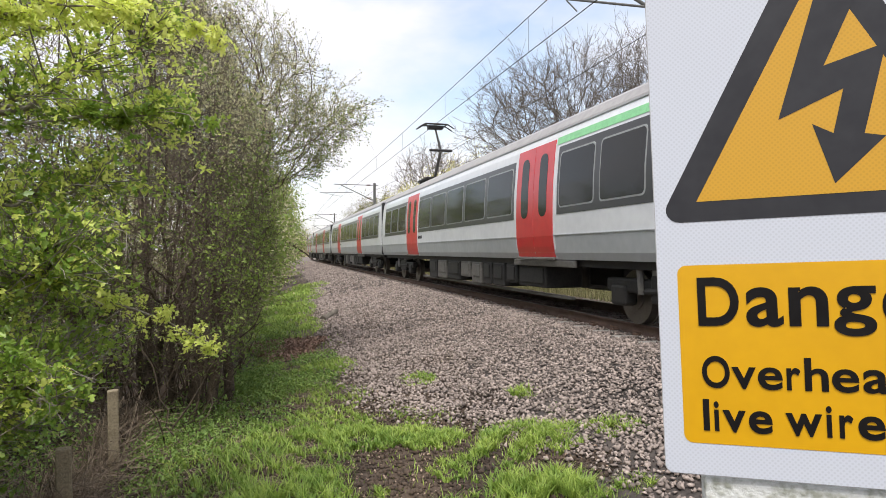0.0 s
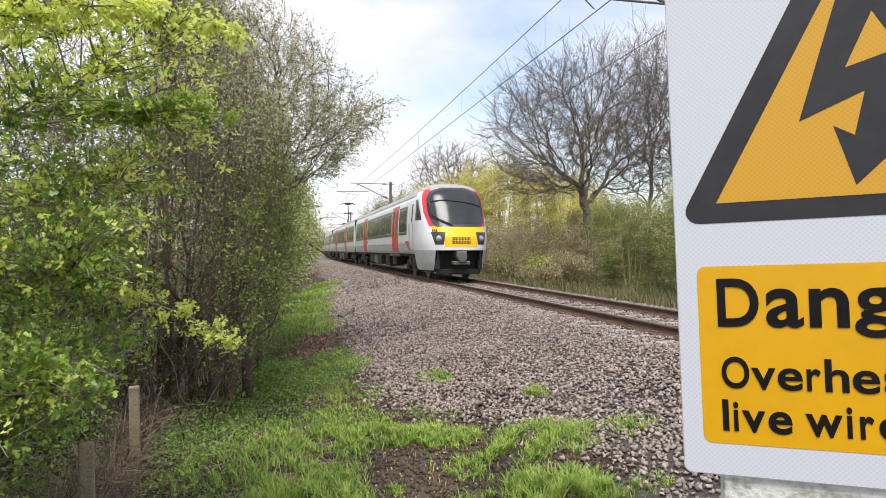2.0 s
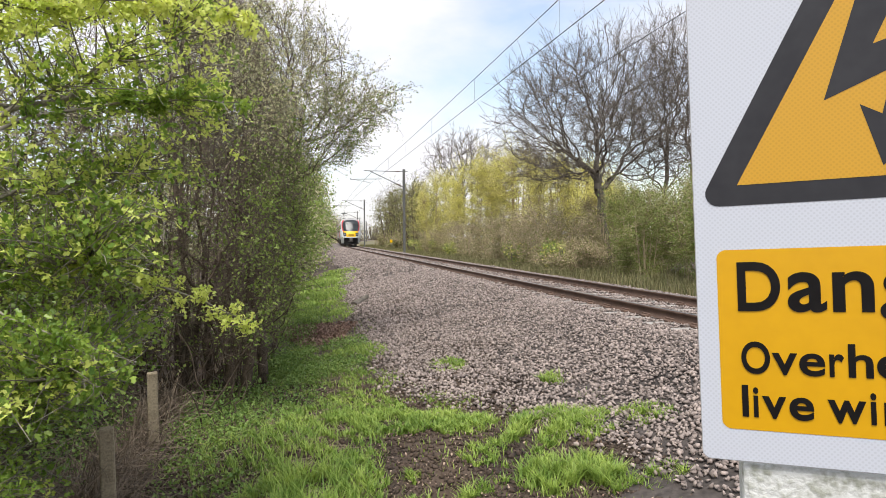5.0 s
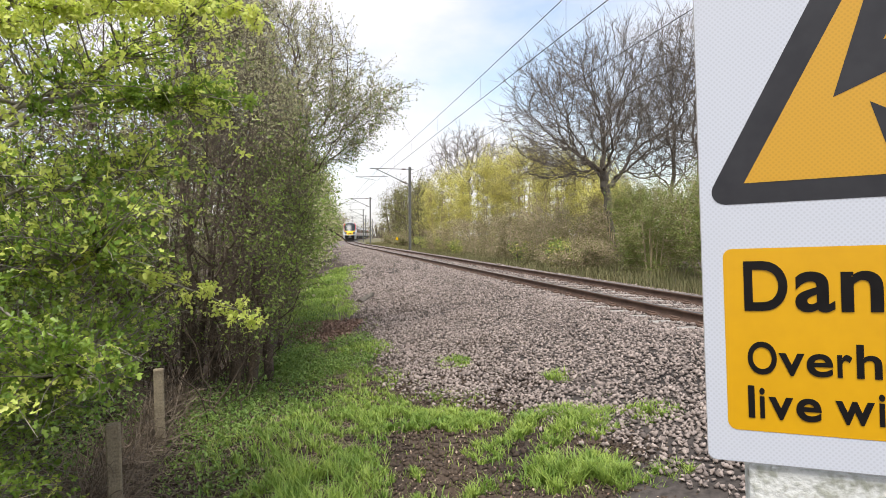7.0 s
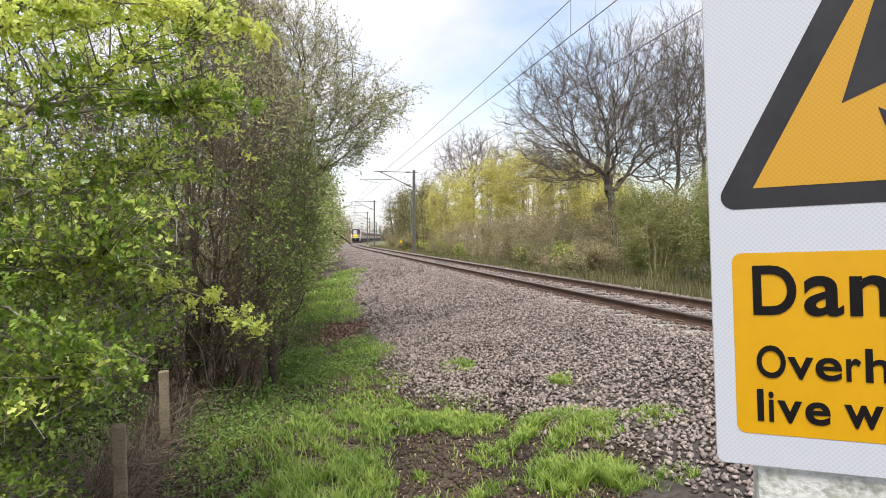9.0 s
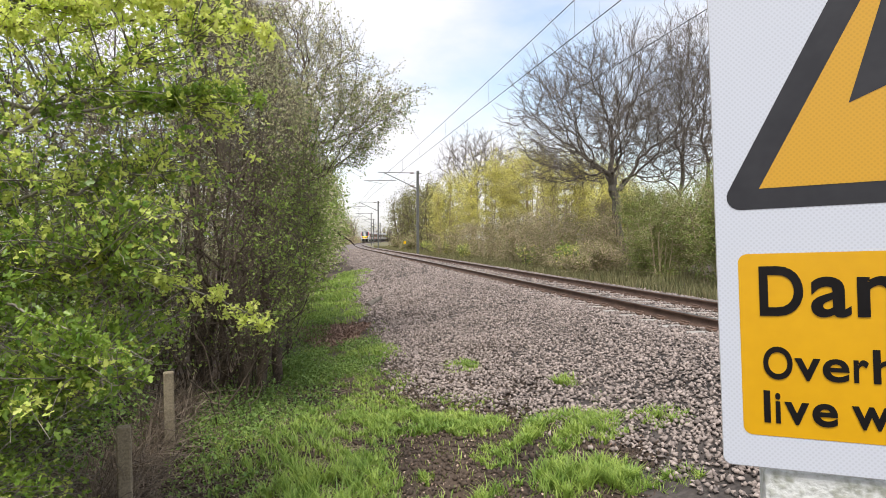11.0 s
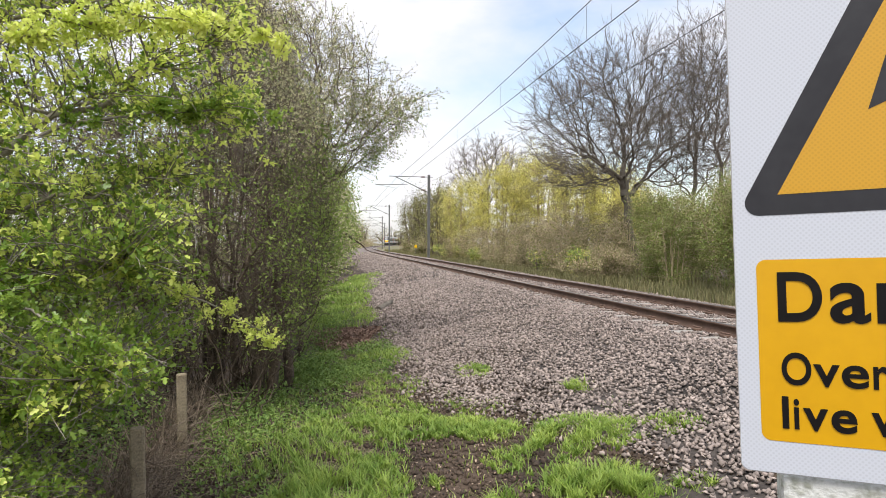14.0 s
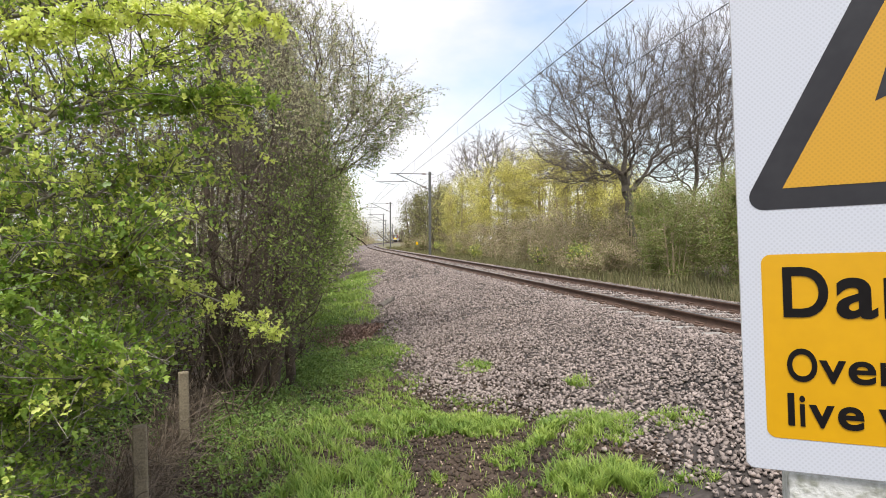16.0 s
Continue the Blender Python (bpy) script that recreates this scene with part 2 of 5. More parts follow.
def segments(a, b, ra, rb, sides=3):
    """Tapered prisms from points a to points b, all at once."""
    a, b = np.asarray(a, float), np.asarray(b, float)
    ra, rb = np.broadcast_to(ra, len(a)), np.broadcast_to(rb, len(a))
    d = b - a
    d = d / np.maximum(np.linalg.norm(d, axis=1, keepdims=True), 1e-9)
    side = np.where(np.abs(d[:, 2:3]) < 0.9, np.array([[0, 0, 1.0]]), np.array([[1.0, 0, 0]]))
    u = np.cross(d, side)
    u /= np.linalg.norm(u, axis=1, keepdims=True)
    w = np.cross(d, u)
    ang = np.arange(sides) * 2 * PI / sides
    ring = u[:, None] * np.cos(ang)[None, :, None] + w[:, None] * np.sin(ang)[None, :, None]
    v = np.concatenate([a[:, None] + ring * ra[:, None, None], b[:, None] + ring * rb[:, None, None]], 1)
    i = np.arange(len(a))[:, None] * 2 * sides
    j = np.arange(sides)
    k = (j + 1) % sides
    f = np.stack([i + j, i + k, i + sides + k, i + sides + j], -1).reshape(-1, 4)
    return v.reshape(-1, 3), f


def tube(pts, radii, sides=7):
    """One continuous tapered tube along the points."""
    pts, radii = np.asarray(pts, float), np.asarray(radii, float)
    d = np.gradient(pts, axis=0)
    d /= np.linalg.norm(d, axis=1, keepdims=True)
    ref = np.array([1.0, 0, 0]) if abs(d[0, 2]) > 0.6 else np.array([0, 0, 1.0])
    u = np.cross(d, ref)
    u /= np.linalg.norm(u, axis=1, keepdims=True)
    w = np.cross(d, u)
    a = np.arange(sides) * 2 * PI / sides
    v = pts[:, None] + (u[:, None] * np.cos(a)[None, :, None] + w[:, None] * np.sin(a)[None, :, None]) * radii[:, None, None]
    i = np.arange(len(pts) - 1)[:, None] * sides
    j, k = np.arange(sides), (np.arange(sides) + 1) % sides
    return v.reshape(-1, 3), np.stack([i + j, i + k, i + sides + k, i + sides + j], -1).reshape(-1, 4)


def join(*lots):
    vs, fs, n = [], [], 0
    for v, f in lots:
        vs.append(v)
        fs.append(f + n)
        n += len(v)
    return np.concatenate(vs), np.concatenate(fs)


def leaves(at, size, up=0.3, aspect=0.62, facing=None):
    """Small folded leaves (two quads each) at the points, turned every way."""
    n = len(at)
    d = rng.normal(size=(n, 3))
    if facing is not None:
        d = d * 0.7 + facing
    d /= np.linalg.norm(d, axis=1, keepdims=True)
    nm = rng.normal(size=(n, 3)) + np.array([0, 0, up * 3])
    s = np.cross(d, nm)
    s /= np.maximum(np.linalg.norm(s, axis=1, keepdims=True), 1e-6)
    nn = np.cross(s, d)
    L = (size * rng.uniform(0.6, 1.35, n))[:, None]
    wd = L * aspect * 0.5
    at = np.asarray(at)
    p0 = at
    p1 = at + d * L * 0.45 + nn * L * 0.06
    p2 = at + d * L - nn * L * 0.08
    l1 = at + d * L * 0.32 + s * wd + nn * L * 0.16
    l2 = at + d * L * 0.75 + s * wd * 0.7 + nn * L * 0.1
    r1 = at + d * L * 0.32 - s * wd + nn * L * 0.16
    r2 = at + d * L * 0.75 - s * wd * 0.7 + nn * L * 0.1
    v = np.stack([p0, l1, l2, p2, r2, r1], 1).reshape(-1, 3)
    i = np.arange(n)[:, None] * 6
    f = np.concatenate([i + np.array([[0, 3, 2, 1]]), i + np.array([[0, 5, 4, 3]])], 0)
    return v, f


def flecks(at, size, flat=0.0):
    """Single bent quads: distant leaves and buds."""
    n = len(at)
    d = rng.normal(size=(n, 3))
    d /= np.linalg.norm(d, axis=1, keepdims=True)
    s = np.cross(d, rng.normal(size=(n, 3)) + np.array([0, 0, flat]))
    s /= np.maximum(np.linalg.norm(s, axis=1, keepdims=True), 1e-6)
    L = (size * rng.uniform(0.5, 1.5, n))[:, None]
    at = np.asarray(at)
    v = np.stack([at - d * L * 0.5, at + s * L * 0.3, at + d * L * 0.5, at - s * L * 0.3], 1).reshape(-1, 3)
    return v, (np.arange(n)[:, None] * 4 + np.arange(4)[None])


def text_part(name, body, size, mat, parent, m, thick=0.0, width=None):
    cu = bpy.data.curves.new(name, "FONT")
    cu.body, cu.size, cu.offset, cu.extrude, cu.resolution_u = body, size, thick, 0.0004, 6
    tmp = new(name, cu)
    bpy.context.view_layer.update()
    me = bpy.data.meshes.new_from_object(tmp.evaluated_get(bpy.context.evaluated_depsgraph_get()))
    bpy.data.objects.remove(tmp)
    xs = [v.co.x for v in me.vertices]
    ys = [v.co.y for v in me.vertices]
    k = width / (max(xs) - min(xs)) if width else 1.0
    me.transform(Matrix.Diagonal((k, 1, 1, 1)) @ Matrix.Translation((-min(xs), 0, 0)))
    me.materials.clear()
    me.materials.append(mat)
    ob = new(name, me)
    ob.parent = parent
    ob.matrix_basis = m
    return ob


# ---- lie of the land: rail top is z = 0, the line runs along +y and bends right far off ----
CENTRE, NEAR_RAIL, BEND, RADIUS = 6.3, 5.55, 57.0, 1085.0


def line_x(y):
    d = np.maximum(np.asarray(y, float) - BEND, 0)
    return CENTRE + d * d / (2 * RADIUS)


def line_turn(y):
    return -math.asin(max(y - BEND, 0) / RADIUS)


def ground_z(x, y):
    s = (line_x(y) - 0.75) - np.asarray(x, float)
    z = np.interp(s, [-14, -9, -4.6, -3.7, -2.6, 0.9, 3.4, 4.9, 7, 9, 14, 40], [-0.3, -0.45, -0.55, -0.5, -0.17, -0.17, -0.62, -0.82, -0.98, -1.1, -1.3, -1.6])
    return z


def rough_z(x, y):
    x, y = np.asarray(x, float), np.asarray(y, float)
    wob = np.sin(x * 2.1 + y * 0.9) * np.sin(y * 1.7 - x * 0.6) * 0.03 + np.sin(x * 5.3 + 1.0) * np.sin(y * 4.7) * 0.012
    s = (line_x(y) - 0.75) - x
    burrow = 0.22 * np.exp(-(((x - 1.08) / 0.10) ** 2 + ((y - 4.5) / 0.16) ** 2))
    return ground_z(x, y) + wob * np.clip((s - 1.2) / 1.5, 0.0, 1.0) - burrow


# ---- ground, track ----
def sheet(name, xs, ys, zf, mat, label):
    X, Y = np.meshgrid(xs, ys)
    Z = zf(X, Y)
    n, m = X.shape
    i = (np.arange(n - 1)[:, None] * m + np.arange(m - 1)[None]).ravel()
    f = np.stack([i, i + 1, i + m + 1, i + m], 1)
    ob = mpart(name, np.stack([X, Y, Z], -1).reshape(-1, 3), f, mat, None, label, smooth=True)
    return tagged(ob, kind="structure")


gx = np.concatenate([np.linspace(-900, -40, 8), np.linspace(-30, -5, 14), np.concatenate([np.arange(-4.5, 0.6, 0.12), np.arange(0.6, 1.6, 0.05), np.arange(1.6, 14, 0.12)]), np.linspace(15, 40, 14), np.linspace(60, 900, 8)])
gy = np.concatenate([np.linspace(-600, -30, 6), np.linspace(-20, 0, 8), np.concatenate([np.arange(0.5, 4.0, 0.15), np.arange(4.0, 5.0, 0.06), np.arange(5.0, 26, 0.15)]), np.arange(26, 90, 0.8), np.arange(92, 330, 4), np.linspace(340, 1500, 14)])
ground = sheet("ground", gx, gy, lambda x, y: rough_z(x, y) - 0.02, M_EARTH, "dark bare earth with leaf litter beside the railway")
ground.data.materials.append(M_FARGROUND)
ground.data.polygons.foreach_set("material_index", np.repeat((gy[:-1] > 48).astype(np.int32), len(gx) - 1))
# the ballast bed is its own skin over the formation
bs = np.array([-2.75, -2.4, -1.2, 0.0, 0.9, 1.3, 1.8, 2.3, 2.8, 3.2, 3.6])
by = np.concatenate([np.arange(-30, 60, 0.5), np.arange(60, 420, 3.0)])


def bed_z(x, y):
    s = (line_x(y) - 0.75) - x
    return ground_z(x, y) + np.interp(s, [-2.75, -2.4, 3.0, 3.7], [-0.06, 0.0, 0.0, -0.06]) - 0.005


BX = (line_x(by)[:, None] - 0.75) - bs[None, ::-1]
BY = np.repeat(by[:, None], len(bs), 1)
bi = (np.arange(len(by) - 1)[:, None] * len(bs) + np.arange(len(bs) - 1)[None]).ravel()
ballast = mpart("ballast_bed", np.stack([BX, BY, bed_z(BX, BY)], -1).reshape(-1, 3), np.stack([bi, bi + 1, bi + len(bs) + 1, bi + len(bs)], 1), M_BEDSHADE, None,
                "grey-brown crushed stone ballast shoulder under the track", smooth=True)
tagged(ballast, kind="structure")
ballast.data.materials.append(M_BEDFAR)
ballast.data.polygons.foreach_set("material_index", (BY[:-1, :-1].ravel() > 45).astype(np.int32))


def stones(cx, cy, cz, size):
    """Angular stones: squashed, jittered octahedra."""
    n = len(cx)
    base = np.array([[1, 0, 0], [0, 1, 0], [-1, 0, 0], [0, -1, 0], [0, 0, 1], [0, 0, -1]], float)
    v = base[None] * rng.uniform(0.55, 1.25, (n, 6, 1)) + rng.normal(0, 0.22, (n, 6, 3))
    v *= rng.uniform(0.7, 1.3, (n, 1, 3)) * np.array([1, 1, 0.75])
    a = rng.uniform(0, 2 * PI, n)
    c, s = np.cos(a)[:, None], np.sin(a)[:, None]
    x, y, z = v[..., 0], v[..., 1], v[..., 2]
    t = rng.normal(0, 0.4, n)[:, None]
    x, z = x * np.cos(t) - z * np.sin(t), x * np.sin(t) + z * np.cos(t)
    v = np.stack([x * c - y * s, x * s + y * c, z], -1) * size[:, None, None] + np.stack([cx, cy, cz], -1)[:, None]
    f = np.array([[0, 1, 4], [1, 2, 4], [2, 3, 4], [3, 0, 4], [1, 0, 5], [2, 1, 5], [3, 2, 5], [0, 3, 5]])
    return v.reshape(-1, 3), (np.arange(n)[:, None, None] * 6 + f[None]).reshape(-1, 3)


def rail_profile():
    return [(-0.075, -0.165), (0.075, -0.165), (0.075, -0.15), (0.012, -0.125), (0.012, -0.045), (0.036, -0.03), (0.036, -0.004), (-0.036, -0.004), (-0.036, -0.03), (-0.012, -0.045), (-0.012, -0.125), (-0.075, -0.15)]


def sweep(profile, off, ys):
    P = np.array(profile)
    n, k = len(ys), len(P)
    x = line_x(ys)[:, None] + off + P[None, :, 0]
    v = np.stack([x, np.repeat(ys[:, None], k, 1), np.repeat(P[None, :, 1], n, 0)], -1).reshape(-1, 3)
    i = (np.arange(n - 1)[:, None] * k + np.arange(k)[None])
    j = (np.arange(n - 1)[:, None] * k + (np.arange(k)[None] + 1) % k)
    return v, np.stack([i, j, j + k, i + k], -1).reshape(-1, 4)


track = tagged(new("railway_track"), "single railway track of rusty brown rails on concrete sleepers", "railway track", kind="structure")
ry = np.concatenate([np.arange(-30, 57, 3.0), np.arange(57, 420, 5.0)])
for off in (-0.7525, 0.7525):
    v, f = sweep(rail_profile(), off, ry)
    rail = mpart("rail", v, f, M_RAIL, track, "rust-brown steel rail")
    v, f = sweep([(-0.03, -0.004), (0.03, -0.004), (0.026, 0.0), (-0.026, 0.0)], off, ry)
    mpart("rail_head", v, f, M_RAILTOP, rail, "worn running surface")


def sleeper_mesh():
    bm = bmesh.new()
    box(bm, -1.25, 1.25, -0.125, 0.125, -0.3, -0.165, 0.02)
    me = bpy.data.meshes.new("sleeper")
    bm.to_mesh(me)
    bm.free()
    me.materials.append(M_SLEEPER)
    return me


def clip_mesh():
    bm = bmesh.new()
    for sx in (-0.7525, 0.7525):
        for d in (-1, 1):
            box(bm, sx + d * 0.12 - 0.05, sx + d * 0.12 + 0.05, -0.06, 0.06, -0.165, -0.125, 0.012)
            rod(bm, (sx + d * 0.07, -0.05, -0.12), (sx + d * 0.15, 0.05, -0.1), 0.014, sides=6)
    me = bpy.data.meshes.new("rail_clip")
    bm.to_mesh(me)
    bm.free()
    me.materials.append(M_RAIL)
    return me


sm, cmesh = sleeper_mesh(), clip_mesh()
for i in range(110):
    y = -6 + i * 0.65
    sl = new("sleeper", sm)
    sl.parent = track
    sl.matrix_basis = pose(float(line_x(y)), y, 0, 0, 0, math.degrees(line_turn(y)))
    if y < 45:
        cl = new("rail_clip", cmesh)
        cl.parent = sl


# ---- warning sign in the foreground ----
S_U, S_UP = Vector((0.80078, -0.59778, 0.03753)), Vector((-0.03257, 0.0191, 0.99929))
S_N = S_U.cross(S_UP).normalized()
S_AT = Vector((0.40136, 0.53801, 0.91687))
SIGN = Matrix.Translation(S_AT) @ Matrix((S_U, S_UP, S_N)).transposed().to_4x4()
sign = tagged(new("warning_sign"), "white reflective warning sign with amber high-voltage triangle and yellow text panel", "warning sign")
sign.matrix_basis = SIGN


def rounded(x0, y0, x1, y1, r, n=8):
    pts = []
    for cx, cy, a0 in ((x1 - r, y0 + r, -90), (x1 - r, y1 - r, 0), (x0 + r, y1 - r, 90), (x0 + r, y0 + r, 180)):
        pts += [(cx + r * math.cos(radians(a0 + 90 * i / n)), cy + r * math.sin(radians(a0 + 90 * i / n))) for i in range(n + 1)]
    return pts


def plate(pts, z0, z1):
    bm = bmesh.new()
    fc = bm.faces.new([bm.verts.new((x, y, z1)) for x, y in pts])
    r = bmesh.ops.extrude_face_region(bm, geom=[fc])
    bmesh.ops.translate(bm, vec=(0, 0, z0 - z1), verts=[g for g in r["geom"] if isinstance(g, bmesh.types.BMVert)])
    return bm


def round_poly(pts, r, n=6):
    out = []
    for i, p in enumerate(pts):
        p, a, b = Vector(p), Vector(pts[i - 1]), Vector(pts[(i + 1) % len(pts)])
        u, w = (a - p).normalized(), (b - p).normalized()
        half = u.angle(w) / 2
        t = r / math.tan(half)
        c = p + (u + w).normalized() * (r / math.sin(half))
        s, e = p + u * t - c, p + w * t - c
        turn = s.angle_signed(e)
        for k in range(n + 1):
            out.append(tuple(c + Matrix.Rotation(-turn * k / n, 2) @ s))
    return out


part("backing_plate", plate(rounded(0, 0, 0.303, 0.560, 0.008), -0.004, -0.0004), M_SIGNEDGE, sign, "grey sheet edge")
part("face_sheet", plate(rounded(0.0008, 0.0008, 0.3022, 0.5592, 0.0075), -0.0003, 0.0), M_SIGNWHITE, sign, "white honeycomb reflective sheeting")
TRI = [(0.0030, 0.2490), (0.3000, 0.2490), (0.1515, 0.5330)]
part("triangle_border", plate(round_poly(TRI, 0.0125), 0.0001, 0.0004), M_BLACK, sign, "black triangle border")
part("triangle_field", plate([(0.0396, 0.2685), (0.2634, 0.2685), (0.1515, 0.4800)], 0.0005, 0.0007), M_SIGNAMBER, sign, "amber reflective triangle")
BOLT = [(0.1141, 0.3407), (0.1676, 0.3634), (0.1583, 0.3235), (0.1416, 0.3338), (0.1578, 0.2774), (0.1985, 0.3171), (0.1824, 0.3209), (0.2019, 0.4000), (0.1529, 0.3863), (0.1790, 0.4427), (0.1515, 0.4560), (0.1470, 0.4485)]
part("lightning_bolt", plate(BOLT, 0.0008, 0.001), M_BLACK, sign, "black lightning bolt arrow")
part("text_panel", plate(rounded(0.0192, 0.0317, 0.2838, 0.2062, 0.0085), 0.0001, 0.0004), M_PANEL, sign, "golden yellow panel with rounded corners")
LINES = [("Danger", 0.1480, 0.0638, 0.0012, [(0.0367, 0.0734), (0.0793, 0.111), (0.1157, 0.1477), (0.1518, 0.185), (0.1897, 0.2181), (0.223, 0.2399)]),
         ("Overhead", 0.0873, 0.0428, 0.0007, [(0.038, 0.0627), (0.0642, 0.0853), (0.0868, 0.1078), (0.1111, 0.1227), (0.126, 0.1451), (0.1478, 0.169), (0.1721, 0.1922), (0.1947, 0.2139)]),
         ("livewires", 0.0454, 0.0424, 0.0009, [(0.0374, 0.043), (0.0471, 0.0516), (0.0546, 0.075), (0.0774, 0.0977), (0.1086, 0.1386), (0.1418, 0.1463), (0.1521, 0.1631), (0.1667, 0.1874), (0.1899, 0.2075)])]
for body, y, size, th, spans in LINES:
    for ch, (xa, xb) in zip(body, spans):
        tall = 1.17 if body == "Danger" and ch in "aner" else 1.03 if ch == "D" else 1.0
        text_part("letter", ch, size, M_TEXT, sign, Matrix.Translation((xa, y + (0.0055 if ch == "g" else 0.0), 0.0009)) @ Matrix.Diagonal((1, tall, 1, 1)), th, xb - xa)
bm = bmesh.new()
box(bm, 0.035, 0.268, -1.55, -0.003, -0.135, -0.006, 0.006)
spost = part("sign_post", bm, M_MOSS, None)
spost.matrix_basis = SIGN
tagged(spost, "whitish lichen-stained concrete post carrying the warning sign", "post")
bm = bmesh.new()
for bx in (0.09, 0.21):
    box(bm, bx - 0.02, bx + 0.02, 0.04, 0.45, -0.03, -0.0045)
part("bracket", bm, M_STEEL, sign, "steel strap behind the plate")


# ---- overhead line ----
def mast(y, arm_from=(-2.0, 6.5), arm_to=(-4.9, 6.42)):
    x = float(line_x(y)) + 3.0
    z0 = float(ground_z(x, y)) - 0.1
    top = 7.42
    th = tagged(new("overhead_line_mast"), "slim dark steel overhead line mast with cantilever arms beside the track", "mast", "overhead line masts")
    th.matrix_basis = pose(x, y, 0, 0, 0, math.degrees(line_turn(y)))
    bm = bmesh.new()
    for a, b, c, d in ((-0.11, 0.11, -0.11, -0.095), (-0.11, 0.11, 0.095, 0.11), (-0.008, 0.008, -0.095, 0.095)):
        box(bm, c, d, a, b, z0, top) if d - c < 0.05 else box(bm, c, d, a, b, z0, top)
    part("post", bm, M_STEEL, th)
    bm = bmesh.new()
    box(bm, -0.25, 0.25, -0.25, 0.25, z0 - 0.2, z0 + 0.12, 0.03)
    part("footing", bm, M_CONCRETE, th, "concrete footing")
    part("top_tube", rod(bmesh.new(), (0.35, 0, 7.2), (-3.65, 0, 7.22), 0.035), M_STEEL, th)
    part("stay_tube", rod(bmesh.new(), (0, 0, 5.75), (-3.1, 0, 7.18), 0.04), M_STEEL, th)
    part("registration_tube", rod(bmesh.new(), (arm_from[0], 0, arm_from[1]), (arm_to[0], 0, arm_to[1]), 0.028), M_STEEL, th)
    part("arm_end", rod(bmesh.new(), (arm_to[0], 0, arm_to[1]), (arm_to[0], 0, arm_to[1] + 0.1), 0.02), M_STEEL, th)
    bm = bmesh.new()
    rod(bm, (arm_to[0] + 0.3, 0, arm_to[1] - 0.02), (-3.1, 0, 6.13), 0.015)
    part("steady_arm", bm, M_STEEL, th)
    for px, pz in ((-0.35, 5.91), (-0.4, 7.2)):
        bm = bmesh.new()
        d = Vector((-0.9, 0, 0.415)) if pz < 6 else Vector((-1, 0, 0.0))
        d.normalize()
        for k in range(5):
            c = Vector((px, 0, pz)) + d * (k * 0.07)
            rod(bm, c, c + d * 0.071, 0.085, 0.05, 10)
        part("insulator", bm, M_INSUL, th, "ribbed brown insulator")
    rod_b = bmesh.new()
    rod(rod_b, (-3.05, 0, 7.2), (-3.05, 0, 6.95), 0.015)
    part("dropper_clamp", rod_b, M_STEEL, th)
    return th


MASTS = [11.6, 56.3, 102.5, 148.5, 194.5, 240.5]
mast(MASTS[0], (0.0, 6.42), (-3.65, 6.36))
for y in MASTS[1:]:
    mast(y)


def wire(name, off, zs, r, label, y0=-35, y1=287, sag=0.0):
    ys = np.arange(y0, y1, 2.3)
    ph = ((ys - 10.5) / 46.0) % 1.0
    z = zs - sag * 4 * ph * (1 - ph)
    x = line_x(ys) + off
    p = np.stack([x, ys, z], -1)
    v, f = segments(p[:-1], p[1:], r, r, 5)
    ob = mpart(name, v, f, M_WIRE, None, label)
    return tagged(ob, category="overhead wire")


cat = wire("catenary_wire", 0.0, 7.06, 0.011, "dark catenary wire strung above the track", sag=0.12)
con = wire("contact_wire", 0.0, 6.13, 0.011, "dark contact wire strung above the track")
wire("return_wire", 3.0, 6.75, 0.011, "dark return wire along the masts", sag=0.3)
bm = bmesh.new()
for k in range(-4, 36):
    y = 10.5 + (k + 0.5) * 46 / 6
    ph = ((y - 10.5) / 46) % 1
    rod(bm, (float(line_x(y)), y, 6.13), (float(line_x(y)), y, 7.06 - 0.12 * 4 * ph * (1 - ph)), 0.004, sides=4)
tagged(part("dropper", bm, M_WIRE, cat), kind="stuff")

# ---- the train: five carriages, the last with a cab ----
PROF_Z = [0.98, 1.1, 1.4, 1.8, 2.3, 2.9, 3.15, 3.35, 3.52, 3.65, 3.74, 3.78]
PROF_X = [1.30, 1.345, 1.38, 1.385, 1.375, 1.325, 1.29, 1.22, 1.08, 0.85, 0.5, 0.0]
HALF = 11.95


def side_x(z):
    return float(np.interp(z, PROF_Z, PROF_X))


def side_panel(bm, y0, y1, z0, z1, off, sx, thick=0.03, radius=0.0):
    """A panel that follows the body side, off metres proud of it."""
    zs = list(np.linspace(z0, z1, max(2, int((z1 - z0) / 0.2) + 2)))
    if radius:
        arc = [0.0, 0.04, 0.14, 0.3, 0.55, 1.0]
        zs = [z0 + radius * q for q in arc] + [z for z in zs if z0 + radius * 1.2 < z < z1 - radius * 1.2] + [z1 - radius * q for q in arc[::-1]]
    rows = []
    for z in zs:
        cut = 0.0
        if radius:
            d = min(z - z0, z1 - z)
            if d < radius:
                cut = radius - math.sqrt(max(radius ** 2 - (radius - d) ** 2, 0))
        x = sx * (side_x(z) + off)
        rows.append([bm.verts.new((x, y0 + cut, z)), bm.verts.new((x, y1 - cut, z)), bm.verts.new((x - sx * thick, y1 - cut, z)), bm.verts.new((x - sx * thick, y0 + cut, z))])
    for a, b in zip(rows, rows[1:]):
        for i in range(3):
            j = i + 1
            bm.faces.new((a[i], a[j], b[j], b[i]))
        bm.faces.new((a[3], a[0], b[0], b[3]))
    bm.faces.new(rows[0])
    bm.faces.new(rows[-1][::-1])
    return bm


